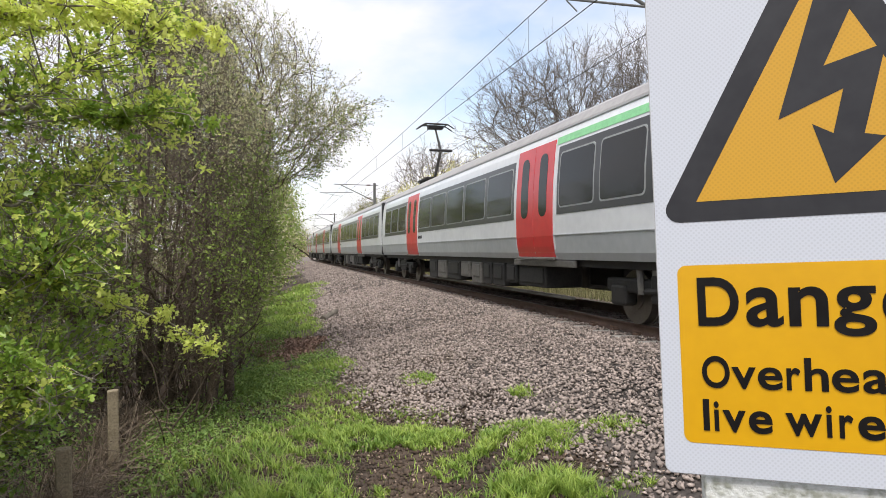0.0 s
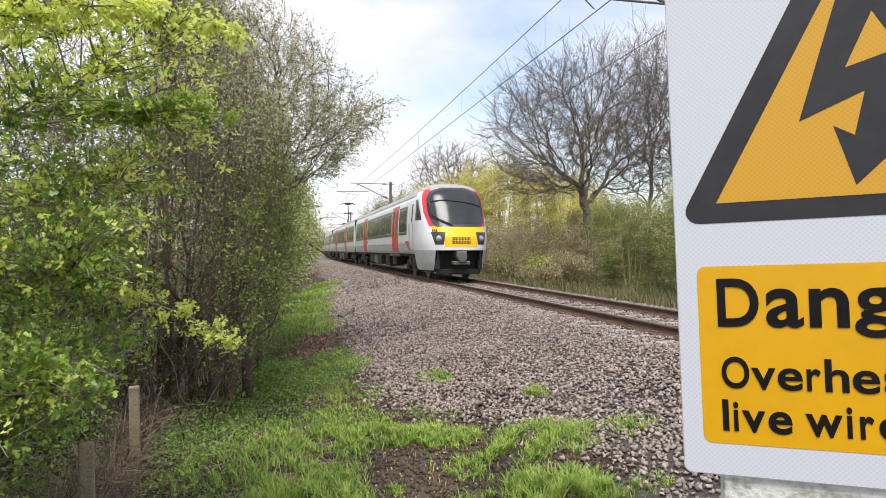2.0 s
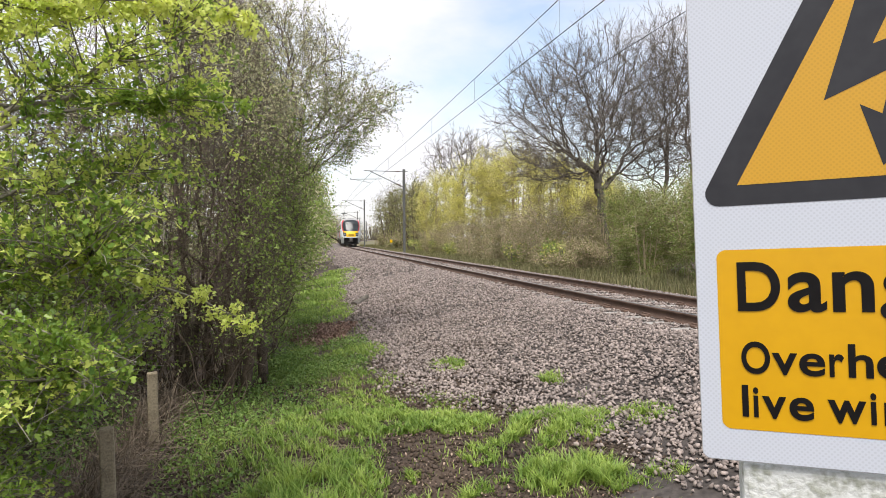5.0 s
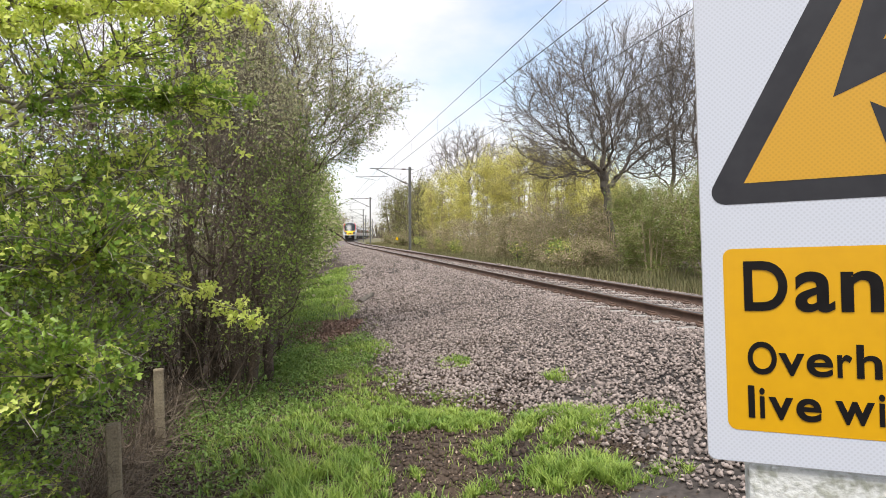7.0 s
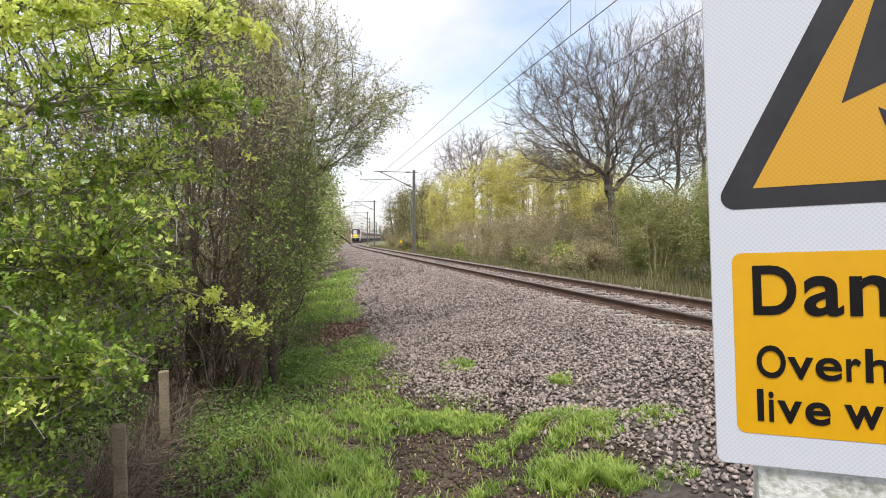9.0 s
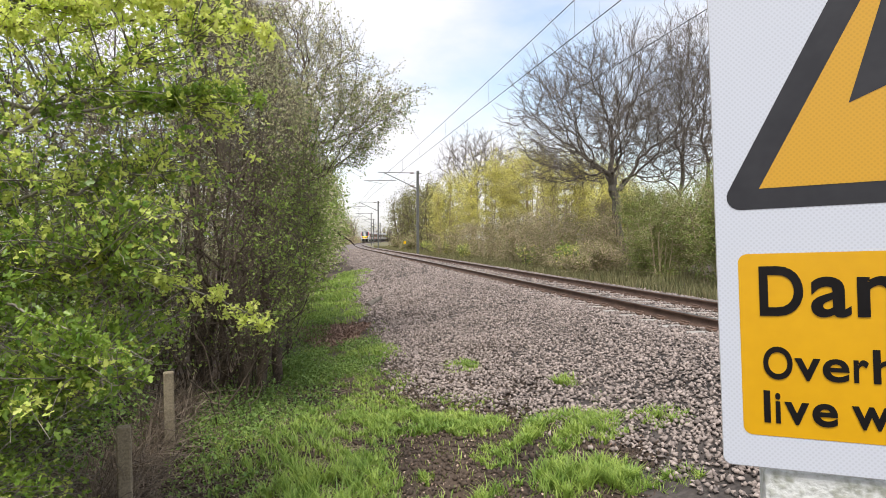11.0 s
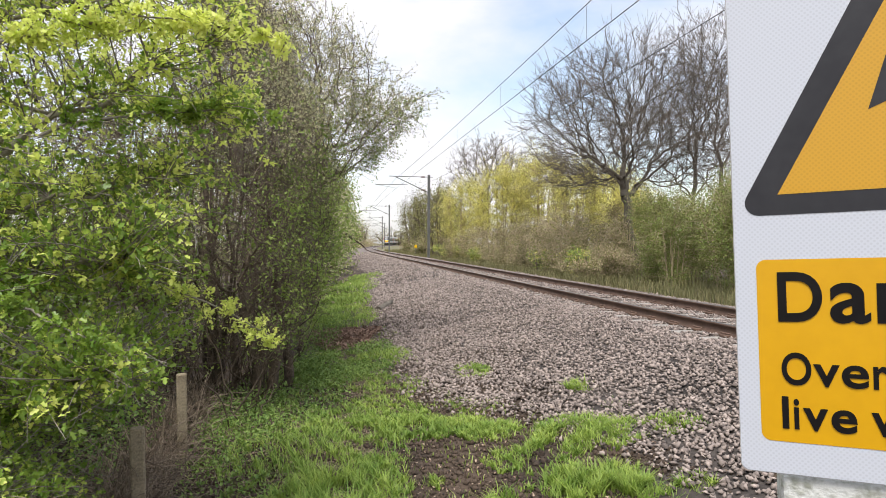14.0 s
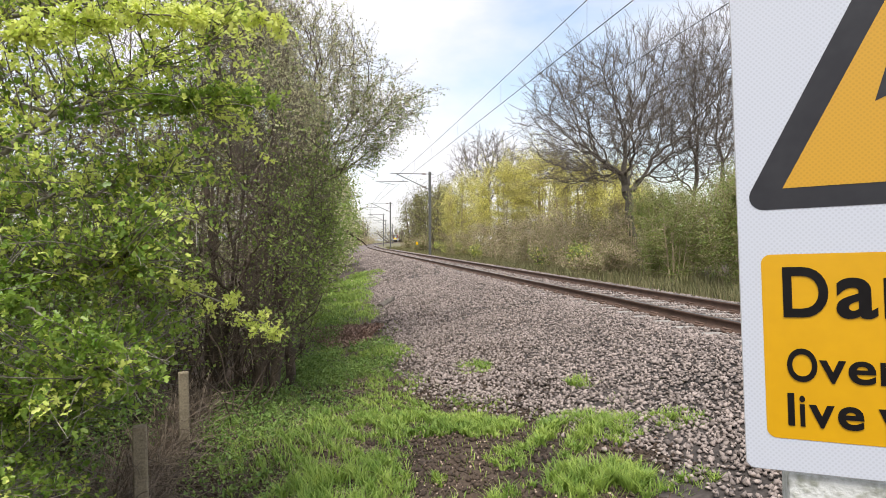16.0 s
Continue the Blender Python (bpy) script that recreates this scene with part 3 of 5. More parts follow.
def shell(zlo, zhi, y0, y1, close=False):
    zs = [zlo] + [z for z in PROF_Z if zlo < z < zhi] + [zhi]
    right = [(side_x(z), z) for z in zs]
    left = [(-x, z) for x, z in right[::-1]]
    return right, left


def hull(bm, pts, y0, y1, cap=True):
    a = [bm.verts.new((x, y0, z)) for x, z in pts]
    b = [bm.verts.new((x, y1, z)) for x, z in pts]
    for i in range(len(pts)):
        j = (i + 1) % len(pts)
        bm.faces.new((a[i], a[j], b[j], b[i]))
    if cap:
        bm.faces.new(a)
        bm.faces.new(b[::-1])
    return bm


def bogie(car, y):
    th = new("bogie")
    th.parent = car
    th.location = (0, y, 0)
    bm = bmesh.new()
    for sx in (-1, 1):
        box(bm, sx * 1.02 - 0.09, sx * 1.02 + 0.09, -1.7, 1.7, 0.5, 0.72, 0.04)
        box(bm, sx * 1.02 - 0.11, sx * 1.02 + 0.11, -0.5, 0.5, 0.38, 0.8, 0.05)
        for ay in (-1.3, 1.3):
            box(bm, sx * 1.04 - 0.12, sx * 1.04 + 0.12, ay - 0.2, ay + 0.2, 0.3, 0.62, 0.05)
        rod(bm, (sx * 1.12, -0.9, 0.62), (sx * 1.12, 0.6, 0.55), 0.05)
    box(bm, -1.0, 1.0, -0.25, 0.25, 0.45, 0.75, 0.03)
    fr = part("bogie_frame", bm, M_UNDER, th, "dark bogie frame")
    for sx in (-1, 1):
        for ay in (-0.35, 0.35):
            part("spring", rod(bmesh.new(), (sx * 1.0, ay, 0.78), (sx * 1.0, ay, 1.0), 0.16, sides=12), M_UNDERGREY, th)
        part("damper", rod(bmesh.new(), (sx * 1.13, 0.7, 0.5), (sx * 1.13, 0.75, 0.95), 0.05), M_UNDERGREY, th)
    for ay in (-1.3, 1.3):
        bm = bmesh.new()
        for sx in (-1, 1):
            rod(bm, (sx * 0.69, ay, 0.42), (sx * 0.82, ay, 0.42), 0.42, sides=24)
            rod(bm, (sx * 0.66, ay, 0.42), (sx * 0.69, ay, 0.42), 0.45, sides=24)
            rod(bm, (sx * 0.82, ay, 0.42), (sx * 0.84, ay, 0.42), 0.2, sides=16)
        rod(bm, (-0.8, ay, 0.42), (0.8, ay, 0.42), 0.08, sides=10)
        part("wheelset", bm, M_WHEEL, th, "worn steel wheelset")


def double_door(car, y, sx):
    for k in (-1, 1):
        bm = side_panel(bmesh.new(), y + (0.008 if k > 0 else -0.84), y + (0.84 if k > 0 else -0.008), 1.02, 3.14, 0.012, sx, 0.03)
        leaf = part("door_leaf", bm, M_RED, car, "red sliding door leaf")
        part("door_window", side_panel(bmesh.new(), y + k * 0.42 - 0.17, y + k * 0.42 + 0.17, 1.78, 2.95, 0.016, sx, 0.02, 0.15), M_GLASS, leaf, "dark rounded door glass")
    part("door_surround", side_panel(bmesh.new(), y - 0.90, y + 0.90, 1.0, 3.2, 0.004, sx, 0.02), M_TRAINWHITE, car)
    part("door_sill", box(bmesh.new(), sx * 1.36 - 0.03, sx * 1.36 + 0.03, y - 0.85, y + 0.85, 0.97, 1.015, 0.008), M_UNDERGREY, car)


def window_row(car, y0, y1, count, sx, firstclass=False):
    part("window_band", side_panel(bmesh.new(), y0, y1, 1.78, 2.98, 0.006, sx, 0.02), M_BAND, car, "black glazing band")
    step = (y1 - y0) / count
    for i in range(count):
        a, b = y0 + step * i + 0.11, y0 + step * (i + 1) - 0.11
        fr = part("window_frame", side_panel(bmesh.new(), a - 0.028, b + 0.028, 1.89, 2.87, 0.011, sx, 0.02, 0.09), M_FRAME, car, "thin pale window rim")
        part("pane", side_panel(bmesh.new(), a, b, 1.918, 2.842, 0.015, sx, 0.02, 0.08), M_GLASS, fr, "dark tinted pane")


def carriage(kind, green=False, cab=False):
    car = tagged(new("train_carriage"), {"plain": "white electric train carriage with red doors and black window band",
                                         "panto": "white electric train carriage carrying a raised pantograph",
                                         "cab": "white train end carriage with yellow front and red-framed windscreen"}[kind], "train carriage", "carriages of the train")
    ya, yb = (-HALF if not cab else -9.75), HALF
    right, left = shell(1.42, 3.3, ya, yb)
    part("body", hull(bmesh.new(), right + left, ya, yb), M_TRAINWHITE, car, smooth=False)
    right, left = shell(0.98, 1.418, ya, yb)
    part("lower_panel", hull(bmesh.new(), right + left, ya, yb), M_TRAINGREY, car, "grey lower body side")
    right, left = shell(3.302, 3.78, ya, yb)
    part("roof", hull(bmesh.new(), right + left[1:], ya, yb), M_ROOF, car, "grey rounded roof", smooth=False)
    bm = bmesh.new()
    for sx in (-1, 1):
        box(bm, sx * 1.24 - 0.02, sx * 1.24 + 0.02, ya, yb, 3.285, 3.31)
        box(bm, sx * 1.386 - 0.006, sx * 1.386 + 0.006, ya, yb, 1.412, 1.424)
    part("cantrail", bm, M_TRAINGREY, car)
    for sx in (-1, 1):
        doors = (-4.7 if not cab else -5.4, 5.9)
        for y in doors:
            double_door(car, y, sx)
        lo = -HALF + 0.7 if not cab else -8.3
        window_row(car, lo, doors[0] - 1.0, 4 if not cab else 1, sx)
        window_row(car, doors[0] + 1.0, 5.9 - 1.0, 5, sx)
        window_row(car, 5.9 + 1.0, HALF - 0.7, 3, sx)
        if green:
            part("first_class_stripe", side_panel(bmesh.new(), -8.6, -5.6, 3.03, 3.16, 0.006, sx, 0.02), M_GREEN, car, "pale green stripe above windows")
        # small unreadable marking by the door
        bm = bmesh.new()
        for k in range(4):
            side_panel(bm, 4.4 + k * 0.14, 4.5 + k * 0.14, 1.56, 1.66, 0.006, sx, 0.01)
        part("marking", bm, M_UNDER, car, "small dark marking")
    # below the floor
    bm = bmesh.new()
    box(bm, -1.2, 1.2, ya + 0.1, yb - 0.1, 0.86, 0.985)
    part("underframe", bm, M_UNDER, car, "black underframe")
    rnd = random.Random(11 if cab else 5)
    y = -4.9
    while y < 4.7:
        w = rnd.uniform(0.7, 1.9)
        if rnd.random() < 0.8:
            for sx in (-1, 1):
                bm = bmesh.new()
                box(bm, min(sx * 0.45, sx * 1.22), max(sx * 0.45, sx * 1.22), y, min(y + w - 0.12, 4.9), rnd.uniform(0.3, 0.45), 0.865, 0.03)
                box(bm, min(sx * 1.2, sx * 1.245), max(sx * 1.2, sx * 1.245), y + 0.1, min(y + w - 0.25, 4.8), 0.5, 0.8, 0.01)
                part("equipment_case", bm, rnd.choice((M_UNDERGREY, M_UNDER, M_UNDER)), car, "boxed equipment under the floor")
        y += w
    bm = bmesh.new()
    for sx in (-1, 1):
        box(bm, sx * 1.27 - 0.03, sx * 1.27 + 0.03, -6.2, -3.5, 0.84, 0.97, 0.02)
        box(bm, sx * 1.0 - 0.04, sx * 1.0 + 0.04, -5.6, 5.6, 0.24, 0.3, 0.015)
    part("step_beam", bm, M_UNDERGREY, car)
    for y in (-8.6, 8.6):
        bogie(car, y)
    # ends
    for y, s in (((-HALF, -1), (HALF, 1)) if not cab else ((HALF, 1),)):
        bm = bmesh.new()
        box(bm, -0.75, 0.75, min(y, y + s * 0.16), max(y, y + s * 0.16), 0.95, 3.2, 0.05)
        part("gangway", bm, M_RUBBER, car, "black rubber gangway")
        for sx in (-1, 1):
            part("end_fairing", box(bmesh.new(), sx * 1.26 - 0.09, sx * 1.26 + 0.09, min(y, y + s * 0.12), max(y, y + s * 0.12), 1.0, 3.35, 0.02), M_RUBBER, car)
    if kind == "panto":
        pantograph(car, 7.5)
    if cab:
        cab_end(car)
    return car


def pantograph(car, y):
    th = new("pantograph")
    th.parent = car
    th.location = (0, y, 0)
    bm = bmesh.new()
    box(bm, -0.6, 0.6, -0.7, 0.7, 3.86, 3.94, 0.02)
    for sx in (-0.5, 0.5):
        for sy in (-0.55, 0.55):
            rod(bm, (sx, sy, 3.72), (sx, sy, 3.88), 0.06)
    part("base", bm, M_UNDER, th)
    part("lower_arm", rod(bmesh.new(), (0, 0.5, 3.92), (0, -0.55, 4.95), 0.07, 0.06), M_UNDERGREY, th)
    bm = bmesh.new()
    rod(bm, (0, -0.55, 4.95), (0, 0.25, 5.95), 0.055, 0.035)
    rod(bm, (-0.45, -0.55, 4.97), (0.45, -0.55, 4.97), 0.05)
    part("upper_arm", bm, M_UNDER, th)
    bm = bmesh.new()
    for dy in (0.05, 0.45):
        rod(bm, (-0.45, dy, 6.1), (0.45, dy, 6.1), 0.035)
        for sx in (-1, 1):
            rod(bm, (sx * 0.45, dy, 6.1), (sx * 0.72, dy, 5.94), 0.025)
    for sx in (-0.4, 0.0, 0.4):
        rod(bm, (sx, 0.05, 6.08), (sx, 0.45, 6.08), 0.025)
    box(bm, -0.3, 0.3, 0.1, 0.4, 5.93, 6.06, 0.02)
    part("collector_head", bm, M_UNDER, th, "black collector strips")


NS = -9.75  # where the nose begins
NEXP = 2.9


def nose_front(z):
    return float(np.interp(z, [0.3, 0.7, 1.15, 1.6, 1.95, 2.4, 2.9, 3.3, 3.6, 3.78], [-11.65, -11.82, -11.94, -11.90, -11.76, -11.52, -11.24, -10.95, -10.65, -10.15]))


def nose_half(z):
    return float(np.interp(z, [0.3, 0.6, 1.0, 1.4, 1.8, 2.3, 2.9, 3.15, 3.35, 3.52, 3.65, 3.74, 3.78], [1.18, 1.27, 1.33, 1.38, 1.385, 1.375, 1.325, 1.295, 1.24, 1.12, 0.92, 0.62, 0.02]))


def nose_at(a, z, off=0.0):
    """a: 0 at the near body side, 90 at the middle of the front, 180 at the far side."""
    w, yf = nose_half(z) + off, nose_front(z) - off
    c, s = math.cos(radians(a)), math.sin(radians(a))
    return Vector((-math.copysign(abs(c) ** (2 / NEXP), c) * w, NS + (yf - NS) * abs(s) ** (2 / NEXP), z))


def angle_for(x, z):
    w = nose_half(z)
    return math.degrees(math.acos(min(abs(x) / w, 1.0) ** (NEXP / 2)))


def nose_patch(zs, a0, a1, off, cols=14):
    """A skin on the nose between the angles a0(z) and a1(z)."""
    bm = bmesh.new()
    rows = []
    for z in zs:
        A, B = a0(z), a1(z)
        rows.append([bm.verts.new(nose_at(A + (B - A) * i / cols, z, off)) for i in range(cols + 1)])
    for p, q in zip(rows, rows[1:]):
        for i in range(cols):
            bm.faces.new((p[i], p[i + 1], q[i + 1], q[i]))
    return bm


def cab_end(car):
    lin = lambda a, b, n: [a + (b - a) * i / n for i in range(n + 1)]
    part("nose", nose_patch(lin(1.12, 3.78, 34), lambda z: 0, lambda z: 180, 0.0, 60), M_TRAINWHITE, car, "white rounded cab nose", smooth=True)
    # grey roof cap over the nose
    part("nose_roof", nose_patch(lin(3.44, 3.78, 12), lambda z: 0, lambda z: 180, 0.006, 50), M_ROOF, car, "grey nose roof", smooth=True)
    for k in (0, 1):
        flip = (lambda f: f) if not k else (lambda f: (lambda z: 180 - f(z)))
        part("valance", nose_patch(lin(0.36, 1.12, 8), flip(lambda z: 0), flip(lambda z: angle_for(0.92, z)), 0.0, 20), M_TRAINGREY, car, "pale grey front valance", smooth=True)
        edge = lambda z: float(np.interp(z, [2.0, 2.6, 3.1, 3.5], [0.90, 1.07, 1.06, 0.86]))
        out = lambda z: angle_for(nose_half(z) - float(np.interp(z, [2.0, 2.6, 3.1, 3.5], [0.30, 0.14, 0.10, 0.09])), z)
        part("red_pillar", nose_patch(lin(2.02, 3.58, 16), flip(out), flip(lambda z: angle_for(edge(z), z) + 1), 0.008, 10), M_RED, car, "red windscreen surround", smooth=True)
        part("yellow_panel", nose_patch(lin(1.24, 2.06, 12), flip(lambda z: float(np.interp(z, [1.24, 1.5, 1.78, 2.06], [angle_for(0.60, z), angle_for(0.66, z), angle_for(0.96, z), angle_for(1.05, z)]))), flip(lambda z: 90), 0.006, 16), M_YELLOW, car, "yellow warning front", smooth=True)
        part("cab_side_window", nose_patch(lin(2.3, 3.12, 8), flip(lambda z: float(np.interp(z, [2.3, 3.12], [4.4, 4.4]))), flip(lambda z: float(np.interp(z, [2.3, 2.6, 3.12], [26.0, 22.0, 12.0]))), 0.01, 6), M_GLASS, car, "black cab side window", smooth=True)
        hl = part("headlight", nose_patch(lin(1.33, 1.80, 6), flip(lambda z: angle_for(float(np.interp(z, [1.33, 1.8], [0.94, 1.06])), z)), flip(lambda z: angle_for(float(np.interp(z, [1.33, 1.8], [0.66, 0.58])), z)), 0.014, 8), M_BAND, car, "black headlight housing", smooth=True)
        c = nose_at(angle_for(0.80, 1.55) if not k else 180 - angle_for(0.80, 1.55), 1.55, 0.012)
        bm = bmesh.new()
        bmesh.ops.create_uvsphere(bm, u_segments=16, v_segments=8, radius=0.13, matrix=Matrix.Translation(c + Vector((0, 0.06, 0))))
        part("lens", bm, M_LENS, hl, "round clear lens", smooth=True)
    part("screen_mask", nose_patch(lin(2.0, 3.56, 20), lambda z: angle_for(float(np.interp(z, [2.0, 2.15, 2.6, 3.1, 3.42, 3.56], [0.86, 1.0, 1.09, 1.08, 0.92, 0.45])), z), lambda z: 180 - angle_for(float(np.interp(z, [2.0, 2.15, 2.6, 3.1, 3.42, 3.56], [0.86, 1.0, 1.09, 1.08, 0.92, 0.45])), z), 0.014, 24), M_BAND, car, "black windscreen mask", smooth=True)
    ws = part("windscreen", nose_patch(lin(2.1, 3.48, 18), lambda z: angle_for(float(np.interp(z, [2.1, 2.2, 2.6, 3.1, 3.36, 3.48], [0.76, 0.88, 0.98, 0.98, 0.82, 0.45])), z), lambda z: 180 - angle_for(float(np.interp(z, [2.1, 2.2, 2.6, 3.1, 3.36, 3.48], [0.76, 0.88, 0.98, 0.98, 0.82, 0.45])), z), 0.02, 22), M_SCREEN, car, "dark curved windscreen", smooth=True)
    bm = bmesh.new()
    for a, za, b, zb in ((44, 2.95, 47, 2.45), (47, 2.45, 84, 2.03), (47, 2.9, 50, 2.5), (50, 2.5, 84, 2.08), (52, 2.98, 80, 3.05), (80, 3.05, 128, 2.8)):
        n = 6
        pts = [nose_at(a + (b - a) * i / n, za + (zb - za) * i / n, 0.045) for i in range(n + 1)]
        for p, q in zip(pts, pts[1:]):
            rod(bm, p, q, 0.016, sides=5)
    part("wiper", bm, M_RUBBER, ws, "black wiper arms")
    # grille and running number
    g = part("grille", nose_patch(lin(1.36, 1.6, 4), lambda z: angle_for(0.36, z), lambda z: 180 - angle_for(0.36, z), 0.012, 12), M_UNDER, car, "dark ventilation grille", smooth=True)
    bm = bmesh.new()
    for i in range(13):
        x = -0.35 + i * 0.70 / 12
        a = angle_for(x, 1.48) if x < 0 else 180 - angle_for(x, 1.48)
        rod(bm, nose_at(a, 1.36, 0.016), nose_at(a, 1.6, 0.016), 0.009, sides=4)
    for z in (1.42, 1.48, 1.54):
        a = angle_for(0.35, z)
        pts = [nose_at(a + (180 - 2 * a) * i / 8, z, 0.016) for i in range(9)]
        for p, q in zip(pts, pts[1:]):
            rod(bm, p, q, 0.008, sides=4)
    part("grille_bar", bm, M_YELLOW, g)
    c = nose_at(angle_for(1.0, 1.87), 1.87, 0.01)
    e = nose_at(angle_for(0.74, 1.87), 1.87, 0.01)
    xdir = (e - c).normalized()
    nz = xdir.cross(Vector((0, 0, 1))).normalized()
    up = nz.cross(xdir)
    m = Matrix.Translation(c + nz * 0.06) @ Matrix((xdir, up, nz)).transposed().to_4x4() @ Matrix.Translation((0, -0.06, 0))
    text_part("running_number", "563", 0.15, M_TEXT, car, m, 0.004)
    # front recess with coupler
    bm = bmesh.new()
    box(bm, -1.0, 1.0, -11.2, -9.8, 0.3, 1.12)
    part("front_recess", bm, M_UNDER, car)
    bm = bmesh.new()
    box(bm, -0.2, 0.2, -12.0, -11.2, 0.82, 1.08, 0.05)
    rod(bm, (0, -11.75, 0.86), (0, -12.06, 0.86), 0.17, sides=14)
    box(bm, -0.32, 0.32, -11.95, -11.6, 0.58, 0.72, 0.03)
    box(bm, -0.16, 0.16, -12.03, -11.8, 0.92, 1.08, 0.04)
    part("coupler", bm, M_UNDERGREY, car, "grey automatic coupler")
    bm = bmesh.new()
    for sx in (-1, 1):
        rod(bm, (sx * 0.82, -11.6, 0.62), (sx * 0.82, -11.6, 1.1), 0.04)
        box(bm, sx * 0.82 - 0.08, sx * 0.82 + 0.08, -11.6, -11.2, 0.4, 0.75, 0.03)
    box(bm, -0.85, 0.85, -11.5, -11.35, 0.22, 0.42, 0.03)
    part("jumper_gear", bm, M_UNDER, car)
    # cab door, handrails and red flash
    for sx in (-1, 1):
        d = part("cab_door", side_panel(bmesh.new(), -9.72, -9.0, 1.05, 3.2, 0.006, sx, 0.02), M_TRAINWHITE, car, "white cab door")
        part("cab_door_window", side_panel(bmesh.new(), -9.5, -9.3, 2.25, 3.0, 0.011, sx, 0.02, 0.05), M_GLASS, d)
        bm = bmesh.new()
        for y in (-9.74, -8.97):
            rod(bm, (sx * 1.41, y, 1.25), (sx * 1.41, y, 2.2), 0.018, sides=6)
        part("handrail", bm, M_FRAME, d)
        bm = bmesh.new()
        q = [(-9.0, 1.1), (-8.75, 1.1), (-7.9, 1.5), (-8.9, 1.5)]
        bm.faces.new([bm.verts.new((sx * (side_x(z) + 0.008), y, z)) for y, z in q])
        part("red_flash", bm, M_RED, car, "red slanted flash")


M_SCREEN = material("windscreen_glass", (0.02, 0.024, 0.026), (0.035, 0.04, 0.042), 0.16, scale=1, spec=0.4)

CARS = []
PITCH = 24.25
for i, (kind, green, cab) in enumerate((("cab", False, True), ("panto", True, False), ("plain", False, False), ("plain", False, False), ("plain", False, False))):
    c = carriage(kind, green, cab) if i < 3 else copy_thing(CARS[2][0], Matrix.Identity(4))
    CARS.append((c, 12.32 + PITCH * i))


def motions():
    """The train draws away along the line at a slowly easing pace; leafy shoots sway."""
    for car, back in CARS:
        rows = []
        for k in range(17):
            y = -20.9 + 21.5 * k - 0.13 * k * k + back
            rows.append((float(k), pose(float(line_x(y)), y, 0, 0, 0, math.degrees(line_turn(y)))))
        walk(car, rows)
    # shoots of the hawthorn nod in the wind
    for i, (ob, rest_at) in enumerate(SPRAYS):
        rows = []
        for k in range(33):
            t = k * 0.5
            a = 2.2 * math.sin(t * (2.3 + 0.35 * i) + i * 1.7) + 1.2 * math.sin(t * 4.1 + i)
            b = 1.8 * math.sin(t * (1.9 + 0.3 * i) + i * 2.9)
            rows.append((t, rest_at @ pose(0, 0, 0, b, a, 0.6 * a)))
        walk(ob, rows)


# ---- woody plants ----
def grow(chain, targets, balance, loose=False, smooth=4):
    """A branching skeleton: each target joins the node that makes the shortest way from the root. Returns points, parents, depth order and tips carried."""
    chain, targets = np.asarray(chain, float), np.asarray(targets, float)
    c, n = len(chain), len(targets)
    P = np.concatenate([chain, targets])
    parent = np.full(c + n, -1)
    parent[1:c] = np.arange(c - 1)
    way = np.zeros(c + n)
    way[1:c] = np.cumsum(np.linalg.norm(np.diff(chain, axis=0), axis=1))
    if loose:
        # the chain is a set of stem points, each a root of its own
        parent[:c] = -1
        way[:c] = chain[:, 2] - chain[:, 2].min()
    best, who = np.full(n, 1e9), np.zeros(n, int)
    first = 0 if loose else max(0, c - 5)
    for j in range(first, c):
        d = np.linalg.norm(targets - chain[j], axis=1)
        cost = d + balance * way[j]
        better = cost < best
        best[better], who[better] = cost[better], j
    order = list(range(c))
    for _ in range(n):
        k = int(np.argmin(best))
        i = c + k
        parent[i] = who[k]
        way[i] = way[who[k]] + np.linalg.norm(P[i] - P[who[k]])
        order.append(i)
        best[k] = 1e12
        cost = np.linalg.norm(targets - P[i], axis=1) + balance * way[i]
        better = (cost < best) & (best < 1e11)
        best[better], who[better] = cost[better], i
    tips = np.zeros(c + n)
    kids = np.bincount(parent[parent >= 0], minlength=c + n)
    tips[kids == 0] = 1
    for i in reversed(order):
        if parent[i] >= 0:
            tips[parent[i]] += tips[i]
    # straighten each limb along its stoutest child
    main, load = np.full(c + n, -1), np.zeros(c + n)
    for i in order:
        p = parent[i]
        if p >= 0 and tips[i] > load[p]:
            main[p], load[p] = i, tips[i]
    mid = np.flatnonzero((parent >= 0) & (main >= 0) & (np.arange(c + n) >= c))
    for _ in range(smooth):
        P[mid] = 0.5 * P[mid] + 0.25 * (P[parent[mid]] + P[main[mid]])
    return P, parent, tips


def limb_tubes(P, parent, tips, r_tip, power, R, wiggle=0.055, big=0.05):
    """Bent tapered limbs between the nodes: thick ones eight-sided, thin ones three-sided."""
    i = np.flatnonzero(parent >= 0)
    a, b = P[parent[i]], P[i]
    L = np.linalg.norm(b - a, axis=1, keepdims=True)
    mid = (a + b) / 2 + R.normal(0, 1, a.shape) * L * wiggle * 2
    rb = r_tip * tips[i] ** power
    ra = np.minimum(r_tip * tips[parent[i]] ** power, rb * 1.35)
    rm = (ra + rb) / 2
    A, B = np.concatenate([a, mid]), np.concatenate([mid, b])
    B = B + (B - A) * 0.03
    RA, RB = np.concatenate([ra, rm]), np.concatenate([rm, rb])
    thick = RA > big
    return (A[thick], B[thick], RA[thick], RB[thick]), (A[~thick], B[~thick], RA[~thick], RB[~thick])


